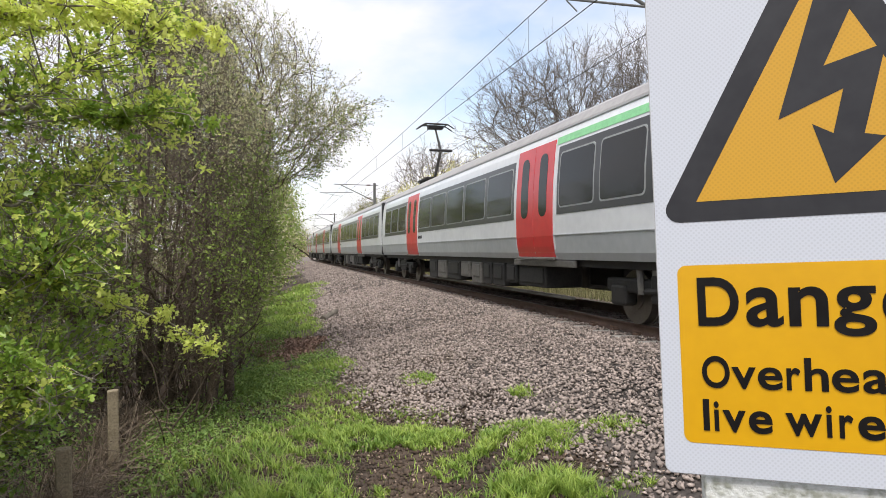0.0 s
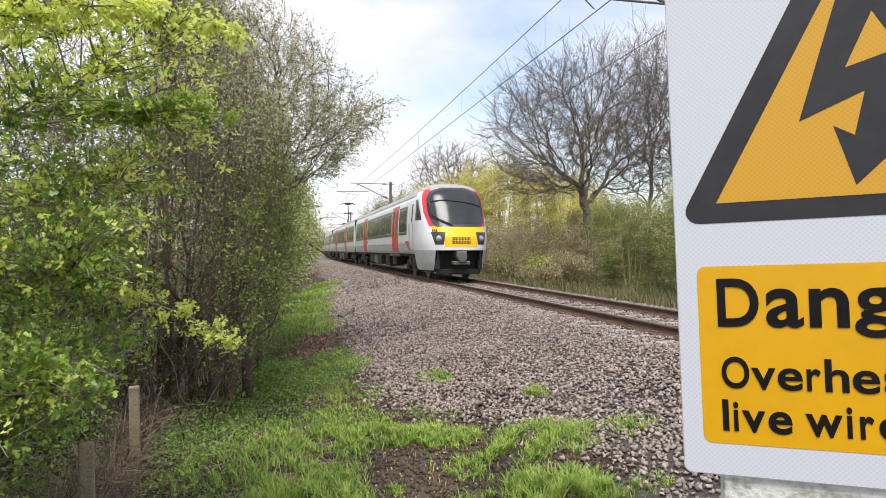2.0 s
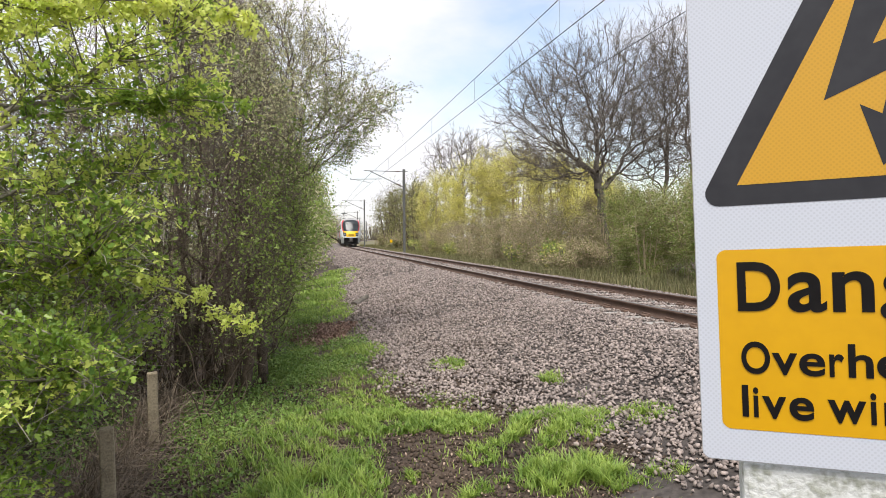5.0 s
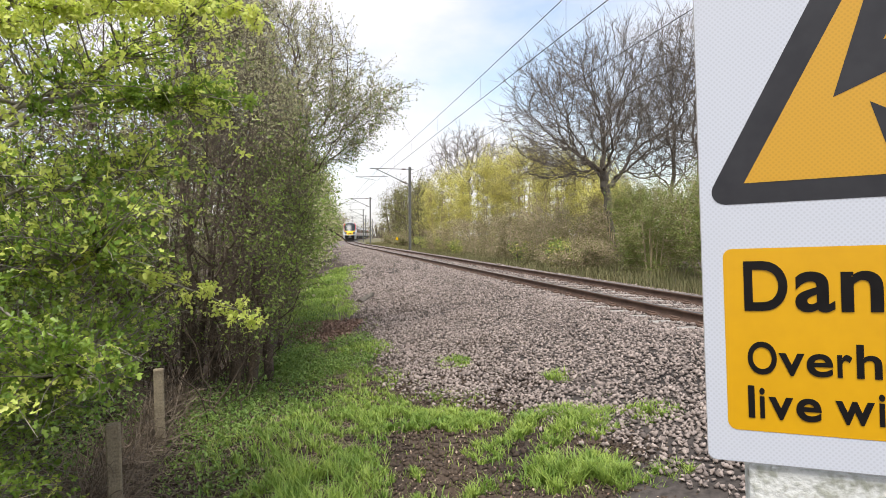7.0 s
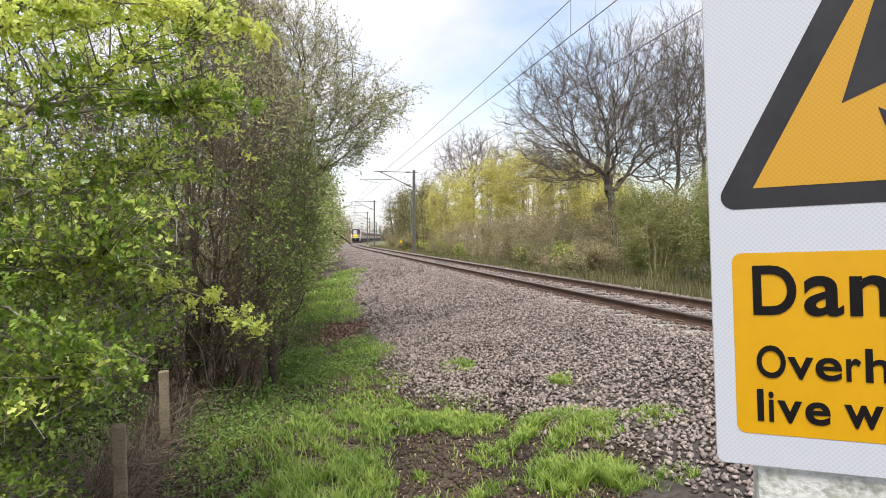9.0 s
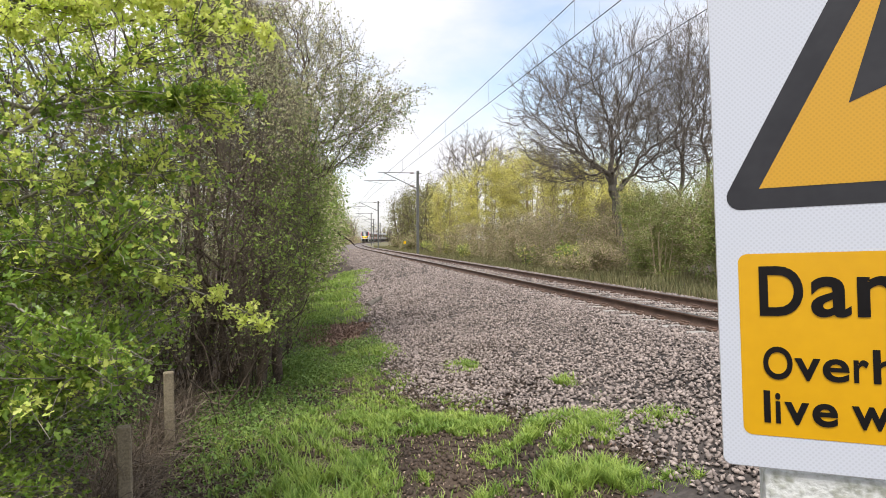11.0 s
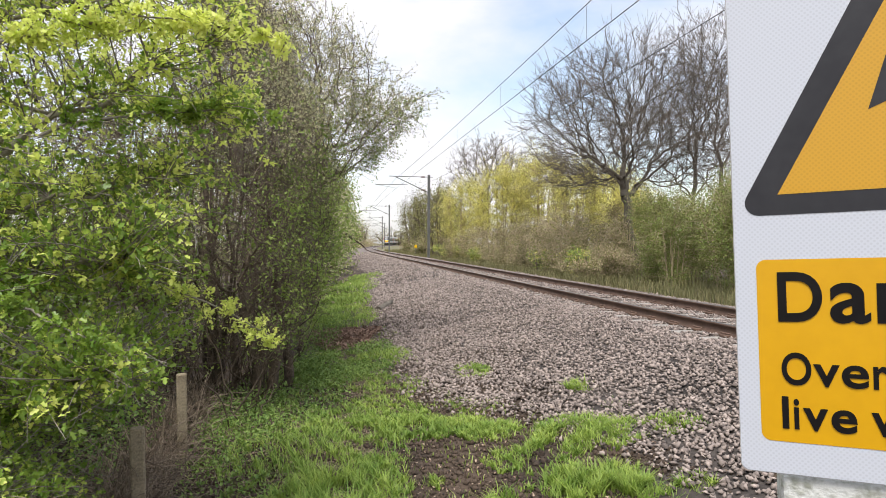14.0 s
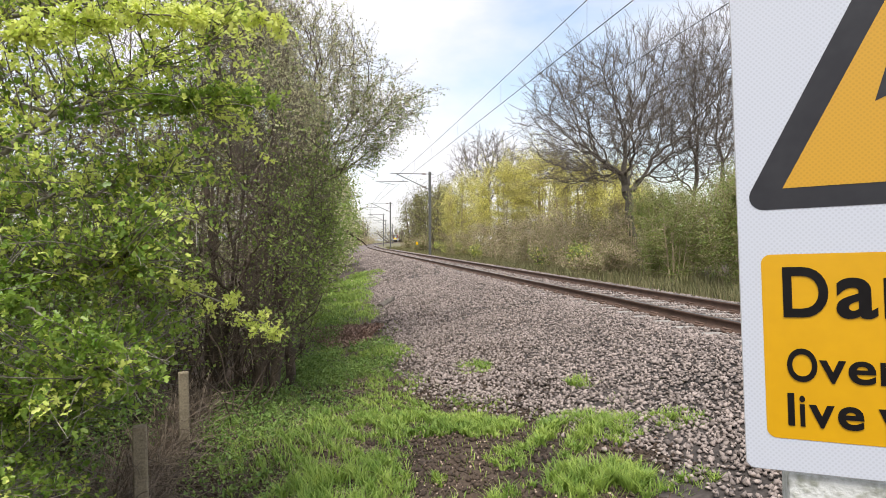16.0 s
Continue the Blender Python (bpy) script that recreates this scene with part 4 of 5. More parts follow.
def fine_twigs(P, parent, tips, per, length, r, R, most=4, lift=0.15):
    """Forked fine twigs round the thin ends."""
    i = np.flatnonzero((parent >= 0) & (tips <= most))
    i = np.repeat(i, per)
    t = R.uniform(0, 1, (len(i), 1))
    d = P[i] - P[parent[i]]
    d /= np.maximum(np.linalg.norm(d, axis=1, keepdims=True), 1e-6)
    a = P[parent[i]] * (1 - t) + P[i] * t
    d1 = d * 0.9 + R.normal(0, 0.55, a.shape) + np.array([0, 0, lift])
    L = (length * R.uniform(0.4, 1.3, len(i)))[:, None]
    b = a + d1 * L * 0.5
    c = b + (d1 + R.normal(0, 0.4, a.shape)) * L * 0.5
    e = b + (d1 + R.normal(0, 0.7, a.shape)) * L * 0.4
    v = segments(np.concatenate([a, b, b]), np.concatenate([b, c, e]), r, r * 0.75, 3)
    return v, np.concatenate([b, c, e])


def dome(R, n, centre, radii, floor, shell=2.3, lump=0.14):
    """Points in a lumpy ellipsoid, denser towards its skin, none below the floor."""
    d = R.normal(size=(n * 2, 3))
    d /= np.linalg.norm(d, axis=1, keepdims=True)
    q = R.uniform(0, 1, (n * 2, 1)) ** (1 / shell)
    q = q * (1 + lump * np.sin(d[:, :1] * 7 + 1.0) * np.sin(d[:, 1:2] * 6 + d[:, 2:] * 8))
    p = np.array(centre) + d * q * np.array(radii)
    return p[p[:, 2] > floor][:n]


def bare_tree(seed, base, chain, crowns, label, r_tip=0.011, power=0.45, balance=0.45, twigs=4, twig_len=0.6, twig_r=0.007):
    """crowns: (count, centre, radii, floor) round the base."""
    R = np.random.default_rng(seed)
    th = tagged(new("tree"), label, "tree")
    th.location = (base[0], base[1], float(ground_z(base[0], base[1])) - 0.1)
    pts = np.concatenate([dome(R, *c) for c in crowns])
    P, parent, tips = grow(chain, pts, balance, smooth=2)
    thick, thin = limb_tubes(P, parent, tips, r_tip, power, R)
    mpart("trunk", *segments(*thick, 8), M_BARK, th, "grey-brown ridged trunk and boughs", smooth=True)
    tagged(mpart("branchwork", *segments(*thin, 4), M_BARK, th, "dark bare branches"), kind="stuff")
    mpart("crown", *fine_twigs(P, parent, tips, twigs, twig_len, twig_r, R)[0], M_TWIG, th, "fine bare twigs")
    return th


def branchlets(limb, targets, sag=0.06, r0=0.006, r1=0.002, n=4, sides=3, bend=0.12):
    """Thin curved shoots from the nearest limb point below to each target; returns segments and points along them."""
    limb, targets = np.asarray(limb, float), np.asarray(targets, float)
    D = np.linalg.norm((targets[:, None] - limb[None]) * np.array([1, 1, 0.8]), axis=2) + np.maximum(limb[None, :, 2] - targets[:, None, 2], 0) * 1.2
    near = limb[np.argmin(D + rng.uniform(0, 0.15, D.shape), 1)]
    span = np.linalg.norm(targets - near, axis=1, keepdims=True)
    off = rng.normal(0, bend, (len(targets), 3)) * span
    t = np.linspace(0, 1, n + 1)[None, :, None]
    P = near[:, None] * (1 - t) + targets[:, None] * t + off[:, None] * (4 * t * (1 - t)) + np.array([0, 0, sag]) * span[:, None] * (4 * t * (1 - t))
    a, b = P[:, :-1].reshape(-1, 3), P[:, 1:].reshape(-1, 3)
    rr = r0 + (r1 - r0) * np.linspace(0, 1, n + 1)
    ra, rb = np.tile(rr[:-1], len(targets)), np.tile(rr[1:], len(targets))
    return segments(a, b, ra, rb, sides), P


def along(P, per, spread, lo=0.3):
    m, n = P.shape[0], P.shape[1] - 1
    k = np.repeat(np.arange(m), per)
    t = rng.uniform(lo, 1.0, len(k)) * n
    i = np.minimum(t.astype(int), n - 1)
    fr = (t - i)[:, None]
    return P[k, i] * (1 - fr) + P[k, i + 1] * fr + rng.normal(0, spread, (len(k), 3))


def limb_points(stems, n=10):
    return np.concatenate([np.linspace(a, b, n) for a, b in stems])


def lobed(at, size, up=0.5, aspect=0.8):
    """Lobed hawthorn leaves, four bent quads each."""
    n = len(at)
    d = rng.normal(size=(n, 3))
    d /= np.linalg.norm(d, axis=1, keepdims=True)
    s = np.cross(d, rng.normal(size=(n, 3)) + np.array([0, 0, up * 3]))
    s /= np.maximum(np.linalg.norm(s, axis=1, keepdims=True), 1e-6)
    nn = np.cross(s, d)
    L = (size * rng.uniform(0.55, 1.35, n))[:, None]
    w = L * aspect * 0.5
    fold = L * rng.uniform(0.02, 0.22, n)[:, None]
    c = at + d * L * 0.5
    out = [at]
    for sg in (1, -1):
        out += [at + d * L * 0.42 + s * w * sg + nn * fold, at + d * L * 0.48 + s * w * 0.42 * sg + nn * fold * 0.4, at + d * L * 0.86 + s * w * 0.62 * sg + nn * fold * 0.6]
    out += [at + d * L - nn * L * 0.06, c]
    v = np.stack(out, 1).reshape(-1, 3)
    i = np.arange(n)[:, None] * 9
    q = np.array([[0, 8, 2, 1], [8, 7, 3, 2], [0, 4, 5, 8], [8, 5, 6, 7]])
    return v, (i[:, :, None] + q[None]).reshape(-1, 4)


# ---- near hawthorn on the fence line ----
HAW_Z = [-0.9, -0.6, 0.1, 0.48, 0.6, 0.93, 1.3, 1.6, 1.8, 2.1, 2.5, 3.4]
HAW_X = [-1.5, -1.36, -1.18, -0.82, -0.75, -0.66, -0.66, -0.50, -0.42, -0.36, -0.36, -0.7]


def hawthorn():
    th = tagged(new("hawthorn_bush"), "bright green hawthorn bush in fresh spring leaf at the fence", "bush")
    stems = [((-2.9, 4.3, -1.0), (-2.5, 4.0, 0.9)), ((-2.5, 4.0, 0.9), (-1.9, 3.7, 1.55)), ((-1.9, 3.7, 1.55), (-0.7, 3.9, 2.35)), ((-2.5, 4.0, 0.9), (-2.3, 3.8, 2.6)), ((-2.3, 3.8, 2.2), (-0.9, 4.0, 2.7)),
             ((-2.5, 4.0, 0.9), (-1.2, 4.0, 1.0)), ((-2.8, 4.2, -0.2), (-1.3, 3.9, 0.35)), ((-2.3, 3.9, 1.2), (-1.0, 4.3, 1.6)), ((-3.0, 4.6, -1.0), (-3.3, 4.6, 2.4)), ((-2.9, 4.2, -0.5), (-1.9, 3.8, -0.4)), ((-2.1, 3.8, 1.9), (-0.75, 4.2, 1.95))]
    A = np.array([s[0] for s in stems])
    B = np.array([s[1] for s in stems])
    P = limb_points(stems, 9)
    sw = P + rng.normal(0, 0.03, P.shape)
    base_r = np.array([0.06, 0.045, 0.022, 0.03, 0.016, 0.02, 0.022, 0.016, 0.04, 0.02, 0.015])
    for i, q in enumerate(base_r):
        mpart("branch", *tube(sw[i * 9:(i + 1) * 9], np.linspace(q, q * 0.5, 9), 7), M_HAWBARK, th, "", smooth=True)
    n = 2300
    t = np.stack([rng.uniform(-4.6, 0.1, n * 3), rng.uniform(3.1, 4.8, n * 3), rng.uniform(-0.75, 3.3, n * 3)], -1)
    xr = np.interp(t[:, 2], HAW_Z, HAW_X) * (0.62 + 0.095 * t[:, 1]) + 0.09 * np.sin(t[:, 2] * 9 + t[:, 1] * 3)
    t = t[(t[:, 0] < xr) & (t[:, 0] > -1.05 * t[:, 1]) & ((t[:, 2] > 0.3) | (t[:, 0] < xr - 0.05))]
    # gaps: foliage hangs in layers
    lay = np.sin(t[:, 2] * 7.5 + t[:, 0] * 2.2 + np.sin(t[:, 1] * 4)) + 0.7 * np.sin(t[:, 0] * 6 + t[:, 1] * 5)
    t = t[lay > -0.8][:n]
    low = np.stack([rng.uniform(-3.6, -1.45, 620), rng.uniform(3.2, 4.9, 620), rng.uniform(-0.9, 0.45, 620)], -1)
    mid = np.stack([rng.uniform(-4.2, -0.95, 800), rng.uniform(3.6, 5.2, 800), rng.uniform(0.1, 1.7, 800)], -1)
    t = np.concatenate([t, low, mid])
    (v, f), Q = branchlets(P, t, sag=0.05, r0=0.0055, r1=0.0018)
    mpart("twig", v, f, M_HAWBARK, th, "thin grey twigs")
    # leaves stand in rosettes on short spurs
    spur = along(Q, 5, 0.03, 0.2)
    # some leaves are young; their share grows upward to paint the brighter-lit top
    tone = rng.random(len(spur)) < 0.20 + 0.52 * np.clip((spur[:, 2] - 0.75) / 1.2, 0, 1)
    pts = np.repeat(spur, 5, 0)
    pts = pts + rng.normal(0, 0.015, pts.shape)
    young = np.repeat(tone, 5)
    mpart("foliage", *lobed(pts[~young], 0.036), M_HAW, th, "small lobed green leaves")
    mpart("young_lit_foliage", *lobed(pts[young], 0.034), M_HAWYOUNG, th, "yellow-green young leaves")
    return th


haw = hawthorn()


def spray(at, to, count, droop, mat, seedn):
    """One leafy shoot that the wind moves: its base is its origin."""
    R = np.random.default_rng(seedn)
    ob = new("swaying_branch")
    ob.parent = haw
    at, to = np.array(at, float), np.array(to, float) - np.array(at, float)
    ob.location = at
    t = np.linspace(0, 1, 9)[:, None]
    P = to * t + np.array([0, 0, 1.0]) * droop * (4 * t * (1 - t)) + R.normal(0, 0.012, (9, 3))
    v, f = segments(P[:-1], P[1:], np.linspace(0.011, 0.004, 8), np.linspace(0.010, 0.003, 8), 6)
    mpart("twig", v, f, M_HAWBARK, ob)
    k = R.integers(1, 9, count)
    shoots = P[k] + R.normal(0, 0.065, (count, 3)) * np.array([1, 1, 0.7])
    (v, f), Q = branchlets(P, shoots, 0.03, 0.003, 0.0015, 3)
    mpart("shoot", v, f, M_BARK, ob)
    mpart("foliage", *lobed(np.repeat(along(Q, 5, 0.015, 0.2), 5, 0) + R.normal(0, 0.013, (count * 25, 3)), 0.032), mat, ob, "fresh green leaves")
    return ob, Matrix.Translation(at)


SPRAYS = [spray((-1.55, 3.8, 2.2), (-0.22, 3.9, 2.42), 60, 0.12, M_HAWYOUNG, 1), spray((-1.5, 3.6, 1.7), (-0.33, 3.8, 1.95), 55, 0.08, M_HAW, 2),
          spray((-1.45, 4.1, 1.0), (-0.32, 4.1, 0.55), 38, 0.08, M_HAWYOUNG, 3), spray((-1.6, 3.3, 2.05), (-0.62, 3.2, 2.25), 60, 0.08, M_HAWYOUNG, 4),
          spray((-1.7, 3.2, 0.9), (-1.02, 3.2, 0.62), 34, 0.06, M_HAW, 5)]


# ---- dark thicket beyond ----
def thicket():
    th = tagged(new("blackthorn_thicket"), "tall dense brown and green blackthorn thicket with tangled twigs", "thicket")
    stems = []
    R = np.random.default_rng(3)
    for i in range(26):
        y = R.uniform(8.6, 14.5)
        xe = -0.55 + 0.02 * (y - 7)
        x = xe - abs(R.normal(0, 1.0)) - 0.35
        z = float(ground_z(x, y)) - 0.05
        m = (x + R.normal(0, 0.12), y + R.normal(0, 0.15), z + R.uniform(1.2, 1.8))
        stems.append(((x, y, z), m))
        stems.append((m, (m[0] + R.normal(0.1, 0.4), m[1] + R.normal(0, 0.4), R.uniform(2.2, 4.8))))
    for x, y in ((-0.89, 8.35), (-0.69, 8.35), (-0.56, 8.9), (-0.74, 8.75), (-0.42, 10.2), (-0.95, 9.2)):
        z = float(ground_z(x, y)) - 0.05
        stems.append(((x, y, z), (x + R.normal(0, 0.1), y, z + 1.9)))
    crown_from = len(stems)
    # thin bare suckers under the skirt
    for k in range(70):
        x, y = R.uniform(-2.0, -0.7), R.uniform(7.3, 9.6)
        z = float(ground_z(x, y)) - 0.05
        stems.append(((x, y, z), (x + R.normal(0.0, 0.42), y + R.normal(0, 0.4), z + R.uniform(0.5, 1.7))))
    P = limb_points(stems, 9)
    sw = P + rng.normal(0, 0.03, P.shape)
    for i, s in enumerate(stems):
        w = sw[i * 9:(i + 1) * 9]
        q = (0.010 if i >= crown_from else 0.085 if 52 <= i < 55 else 0.055 if s[0][2] < -0.4 else 0.02) * rng.uniform(0.7, 1.1)
        r = np.linspace(q, q * 0.6, 9)
        mpart("stem", *tube(w, r, 7), M_STEM, th, "", smooth=True)
    n = 8000
    t = np.stack([rng.uniform(-4.2, 0.6, n * 4), rng.uniform(6.3, 14.5, n * 4), rng.uniform(-0.7, 5.6, n * 4)], -1)
    y, z = t[:, 1], t[:, 2]
    edge = np.interp(z, [-0.9, -0.3, 0.3, 1.2, 2.2, 3.2, 4.2, 5.6], [-0.75, -0.5, -0.2, -0.05, 0.0, -0.15, -0.5, -1.3]) + 0.012 * (y - 8) + 0.14 * np.sin(z * 3.1 + y * 1.7) + 0.1 * np.sin(y * 4.3)
    front = 6.7 + 0.25 * np.sin(t[:, 0] * 4) + np.interp(z, [-0.9, 0.3, 1.5], [1.4, 0.5, 0.0])
    under = np.where(t[:, 0] > -1.75, -0.38 + 0.12 * np.sin(t[:, 0] * 7) + 0.1 * np.sin(y * 3), -0.7)
    ok = (t[:, 0] < edge) & (y > front) & ((t[:, 0] > edge - 1.3) | (y < front + 1.6)) & (z > under) & (rng.random(len(z)) < np.interp(z, [2.2, 3.4], [1.0, 0.42]))
    t = t[ok][:n]
    N, parent, tips = grow(P[:crown_from * 9], t, 0.3, True, 2)
    thick, thin = limb_tubes(N, parent, tips, 0.0028, 0.42, R, 0.09, 0.012)
    tagged(mpart("bough", *segments(*thick, 6), M_STEM, th, "dark bark boughs", smooth=True), kind="stuff")
    mpart("twig", *segments(*thin, 3), M_DARKTWIG, th, "dense brown twigs")
    own = np.flatnonzero(parent >= 0)
    Q = np.stack([N[parent[own]], (N[parent[own]] + N[own]) / 2, N[own]], 1)
    a = along(Q, 4, 0.03, 0.0)
    d = rng.normal(size=a.shape) * np.array([0.13, 0.13, 0.13])
    m = a + d * 0.5 + rng.normal(0, 0.02, a.shape)
    # high twigs take a paler material, which paints the light on the top
    high = a[:, 2] > 2.3 + rng.normal(0, 0.3, len(a))
    for name, pick_, mt, lb in (("fine_twig", ~high, M_DARKTWIG, "fine brown spurs"), ("lit_twig", high, M_TWIG, "pale budding twig ends")):
        mpart(name, *segments(np.concatenate([a[pick_], m[pick_]]), np.concatenate([m[pick_], (a + d)[pick_]]), 0.0028, 0.0018, 3), mt, th, lb)
    pts = along(Q, 17, 0.07, 0.0)
    green = rng.random(len(pts)) < np.clip(0.22 + 0.85 * (pts[:, 0] + 0.75) + 0.5 * np.maximum(pts[:, 2] - 2.4, 0), 0.10, 0.95)
    pts = pts[green]
    pale = rng.random(len(pts)) < np.clip((pts[:, 2] - 1.6) / 1.2, 0, 0.85)
    mpart("foliage", *leaves(pts[~pale], 0.040, 0.3, 0.6), M_THICK, th, "small dull green leaves")
    mpart("bud_foliage", *leaves(pts[pale], 0.034, 0.3, 0.6), M_BUD, th, "pale opening buds")
    return th


thicket()


def inside(px, pz, ring):
    """Which points lie in the closed outline."""
    hit = np.zeros(len(px), bool)
    for (x0, z0), (x1, z1) in zip(ring, ring[1:] + ring[:1]):
        if z0 != z1:
            hit ^= ((pz > z0) != (pz > z1)) & (px < x0 + (pz - z0) / (z1 - z0) * (x1 - x0))
    return hit


def overhang():
    th = tagged(new("blackthorn_tree"), "leaning blackthorn tree with pale budding twigs over the bank", "tree")
    R = np.random.default_rng(12)
    z0 = float(ground_z(-0.7, 11.6)) - 0.05
    ring = [(-2.2, 2.3), (-2.2, 5.5), (-0.5, 5.45), (0.22, 5.0), (0.62, 4.4), (1.1, 4.1), (1.38, 3.85), (1.72, 3.55), (1.45, 3.15), (1.1, 2.82), (0.62, 2.5), (0.25, 2.3), (-0.4, 2.0)]
    x, y, z = R.uniform(-2.2, 1.9, 9000), R.normal(11.4, 0.75, 9000), R.uniform(1.9, 5.5, 9000)
    keep = inside(x + 0.10 * np.sin(z * 9 + y * 5), z + 0.10 * np.sin(x * 8 + y * 4), ring) & (np.sin(x * 5 + z * 3) * np.sin(z * 6 + y * 4) + R.normal(0, 0.3, 9000) > -0.35)
    t = np.stack([x, y, z], -1)[keep][:2300]
    P, parent, tips = grow([(-0.7, 11.6, z0), (-0.62, 11.55, 0.2), (-0.5, 11.5, 1.2), (-0.3, 11.4, 2.0), (-0.1, 11.4, 2.6)], t, 0.4)
    thick, thin = limb_tubes(P, parent, tips, 0.0032, 0.42, R, 0.06, 0.02)
    mpart("trunk", *segments(*thick, 7), M_BARK, th, "dark bark of trunk and boughs", smooth=True)
    tagged(mpart("branchwork", *segments(*thin, 4), M_DARKTWIG, th, "thin brown branches"), kind="stuff")
    tw, ends = fine_twigs(P, parent, tips, 3, 0.21, 0.0022, R, 6, 0.05)
    mpart("crown", *tw, M_TWIG, th, "thin budding twigs")
    pts = np.repeat(ends, 3, 0)
    pts = pts + R.normal(0, 0.022, pts.shape)
    green = R.random(len(pts)) < np.clip(0.85 - 0.35 * (pts[:, 2] - 2.0), 0.06, 0.9)
    mpart("foliage", *leaves(pts[~green], 0.030, 0.2, 0.6), M_BUD, th, "pale grey-green opening leaves")
    mpart("green_foliage", *leaves(pts[green], 0.034, 0.2, 0.6), M_THICK, th, "small green leaves")
    return th


overhang()


# ---- generic leafy shrub: many shoots from a base, flecks of leaf ----
def shrub(name, x, y, wide, high, count, mats, size, per, label, category="shrub", r=0.012, up=1.0, twig=None, low=0.0, spread=0.12):
    th = tagged(new(name), label, category)
    z0 = float(ground_z(x, y)) - 0.05
    th.location = (x, y, z0)
    m = max(5, int(wide * 3))
    R = np.random.default_rng(int(abs(x * 131 + y * 17)))
    stems = []
    for i in range(m):
        a, q = R.uniform(0, 2 * PI), R.uniform(0, 0.6)
        stems.append(((math.cos(a) * wide * 0.35 * q, math.sin(a) * wide * 0.35 * q, 0), (math.cos(a) * wide * 0.55 * q * 1.2, math.sin(a) * wide * 0.5 * q * 1.2, high * R.uniform(0.45, 0.75))))
    P = limb_points(stems, 7)
    a = np.concatenate([P[i * 7:(i + 1) * 7 - 1] for i in range(m)])
    b = np.concatenate([P[i * 7 + 1:(i + 1) * 7] for i in range(m)])
    mpart("shrub_stem", *segments(a, b, r * 3, r * 2.2, 5), twig or M_TWIG, th)
    # lumpy crown: targets gather in clumps
    cl = R.normal(size=(max(8, int(wide * high * 2.2)), 3))
    cl /= np.linalg.norm(cl, axis=1, keepdims=True)
    cl *= R.uniform(0.55, 1.0, (len(cl), 1))
    cl = np.stack([cl[:, 0] * wide * 0.5, cl[:, 1] * wide * 0.5, high * (0.5 + low * 0.5) + cl[:, 2] * high * (0.5 - low * 0.5) * 0.92], -1)
    k = rng.integers(0, len(cl), count)
    t = cl[k] + rng.normal(0, 1, (count, 3)) * np.array([wide, wide, high]) * spread
    t = t[t[:, 2] > 0.05]
    (v, f), Q = branchlets(P, t, 0.05, r, r * 0.4, 2, 3, 0.1)
    few = len(t) * 45 // 100 * 6
    mpart("twig", v[:few * 2], f[:few], twig or M_TWIG, th)
    size *= 1.36
    pts = along(Q, max(5, int(per * 0.46)), size * 1.2, 0.35)
    if not isinstance(mats, (list, tuple)):
        mats = [mats]
    w = rng.integers(0, len(mats), len(pts))
    for i, mt in enumerate(mats):
        v, f = flecks(pts[w == i], size)
        mpart("foliage", v, f, mt, th)
    return th


# hedge behind the fence, and running on along the line
for hx, hy, w, h in ((-3.4, 6.3, 2.8, 3.7), (-2.75, 7.7, 2.2, 3.6), (-4.6, 5.4, 2.6, 3.2)):
    shrub("hedge_bush", hx, hy, w, h, 1300, [M_HAW, M_THICK], 0.042, 22, "leafy green hawthorn hedge bush behind the fence", "bush", 0.006, twig=M_DARKTWIG)
for hx, hy, w, h, c in ((-4.6, 8.6, 3.4, 4.6, 1500), (-3.0, 11.5, 3.4, 5.6, 1500), (-6.5, 7.0, 3.6, 4.2, 1300), (-2.4, 14.5, 3.2, 6.6, 1200), (-5.0, 5.6, 2.6, 3.4, 1200)):
    shrub("hedge_bush", hx, hy, w, h, c, [M_BUD, M_BUD, M_THICK], 0.055, 14, "dense dull green and brown hedge bush behind the fence", "bush", 0.007, twig=M_DARKTWIG)
for hx, hy, w, h, c in ((-0.9, 16.2, 2.4, 4.4, 900), (-0.8, 19.6, 2.6, 4.6, 900), (-0.7, 23.8, 2.9, 5.0, 850), (-0.4, 29.0, 3.3, 6.4, 850), (-0.2, 35.5, 3.7, 7.2, 850), (0.0, 43.5, 4.3, 8.0, 800), (0.2, 54, 5.0, 8.6, 750), (0.2, 67, 5.6, 7.0, 600), (0.9, 84, 6.4, 7.4, 550), (2.4, 106, 7.0, 7.6, 500)):
    shrub("hedge_bush", hx, hy, w, h, c, [M_THICK, M_BUD, M_THICK], 0.05 + hy * 0.0013, 16, "dull green hedgerow bush in early leaf beside the line", "bush", 0.008 + hy * 0.0001, twig=M_DARKTWIG)
for hx, hy, h in ((-2.6, 62, 9.0), (-1.5, 96, 9.5)):
    shrub("hedgerow_tree", hx, hy, 5.5, h, 500, [M_FARLEAF, M_BUD], 0.13, 12, "hazy budding tree in the hedgerow", "tree", 0.02)

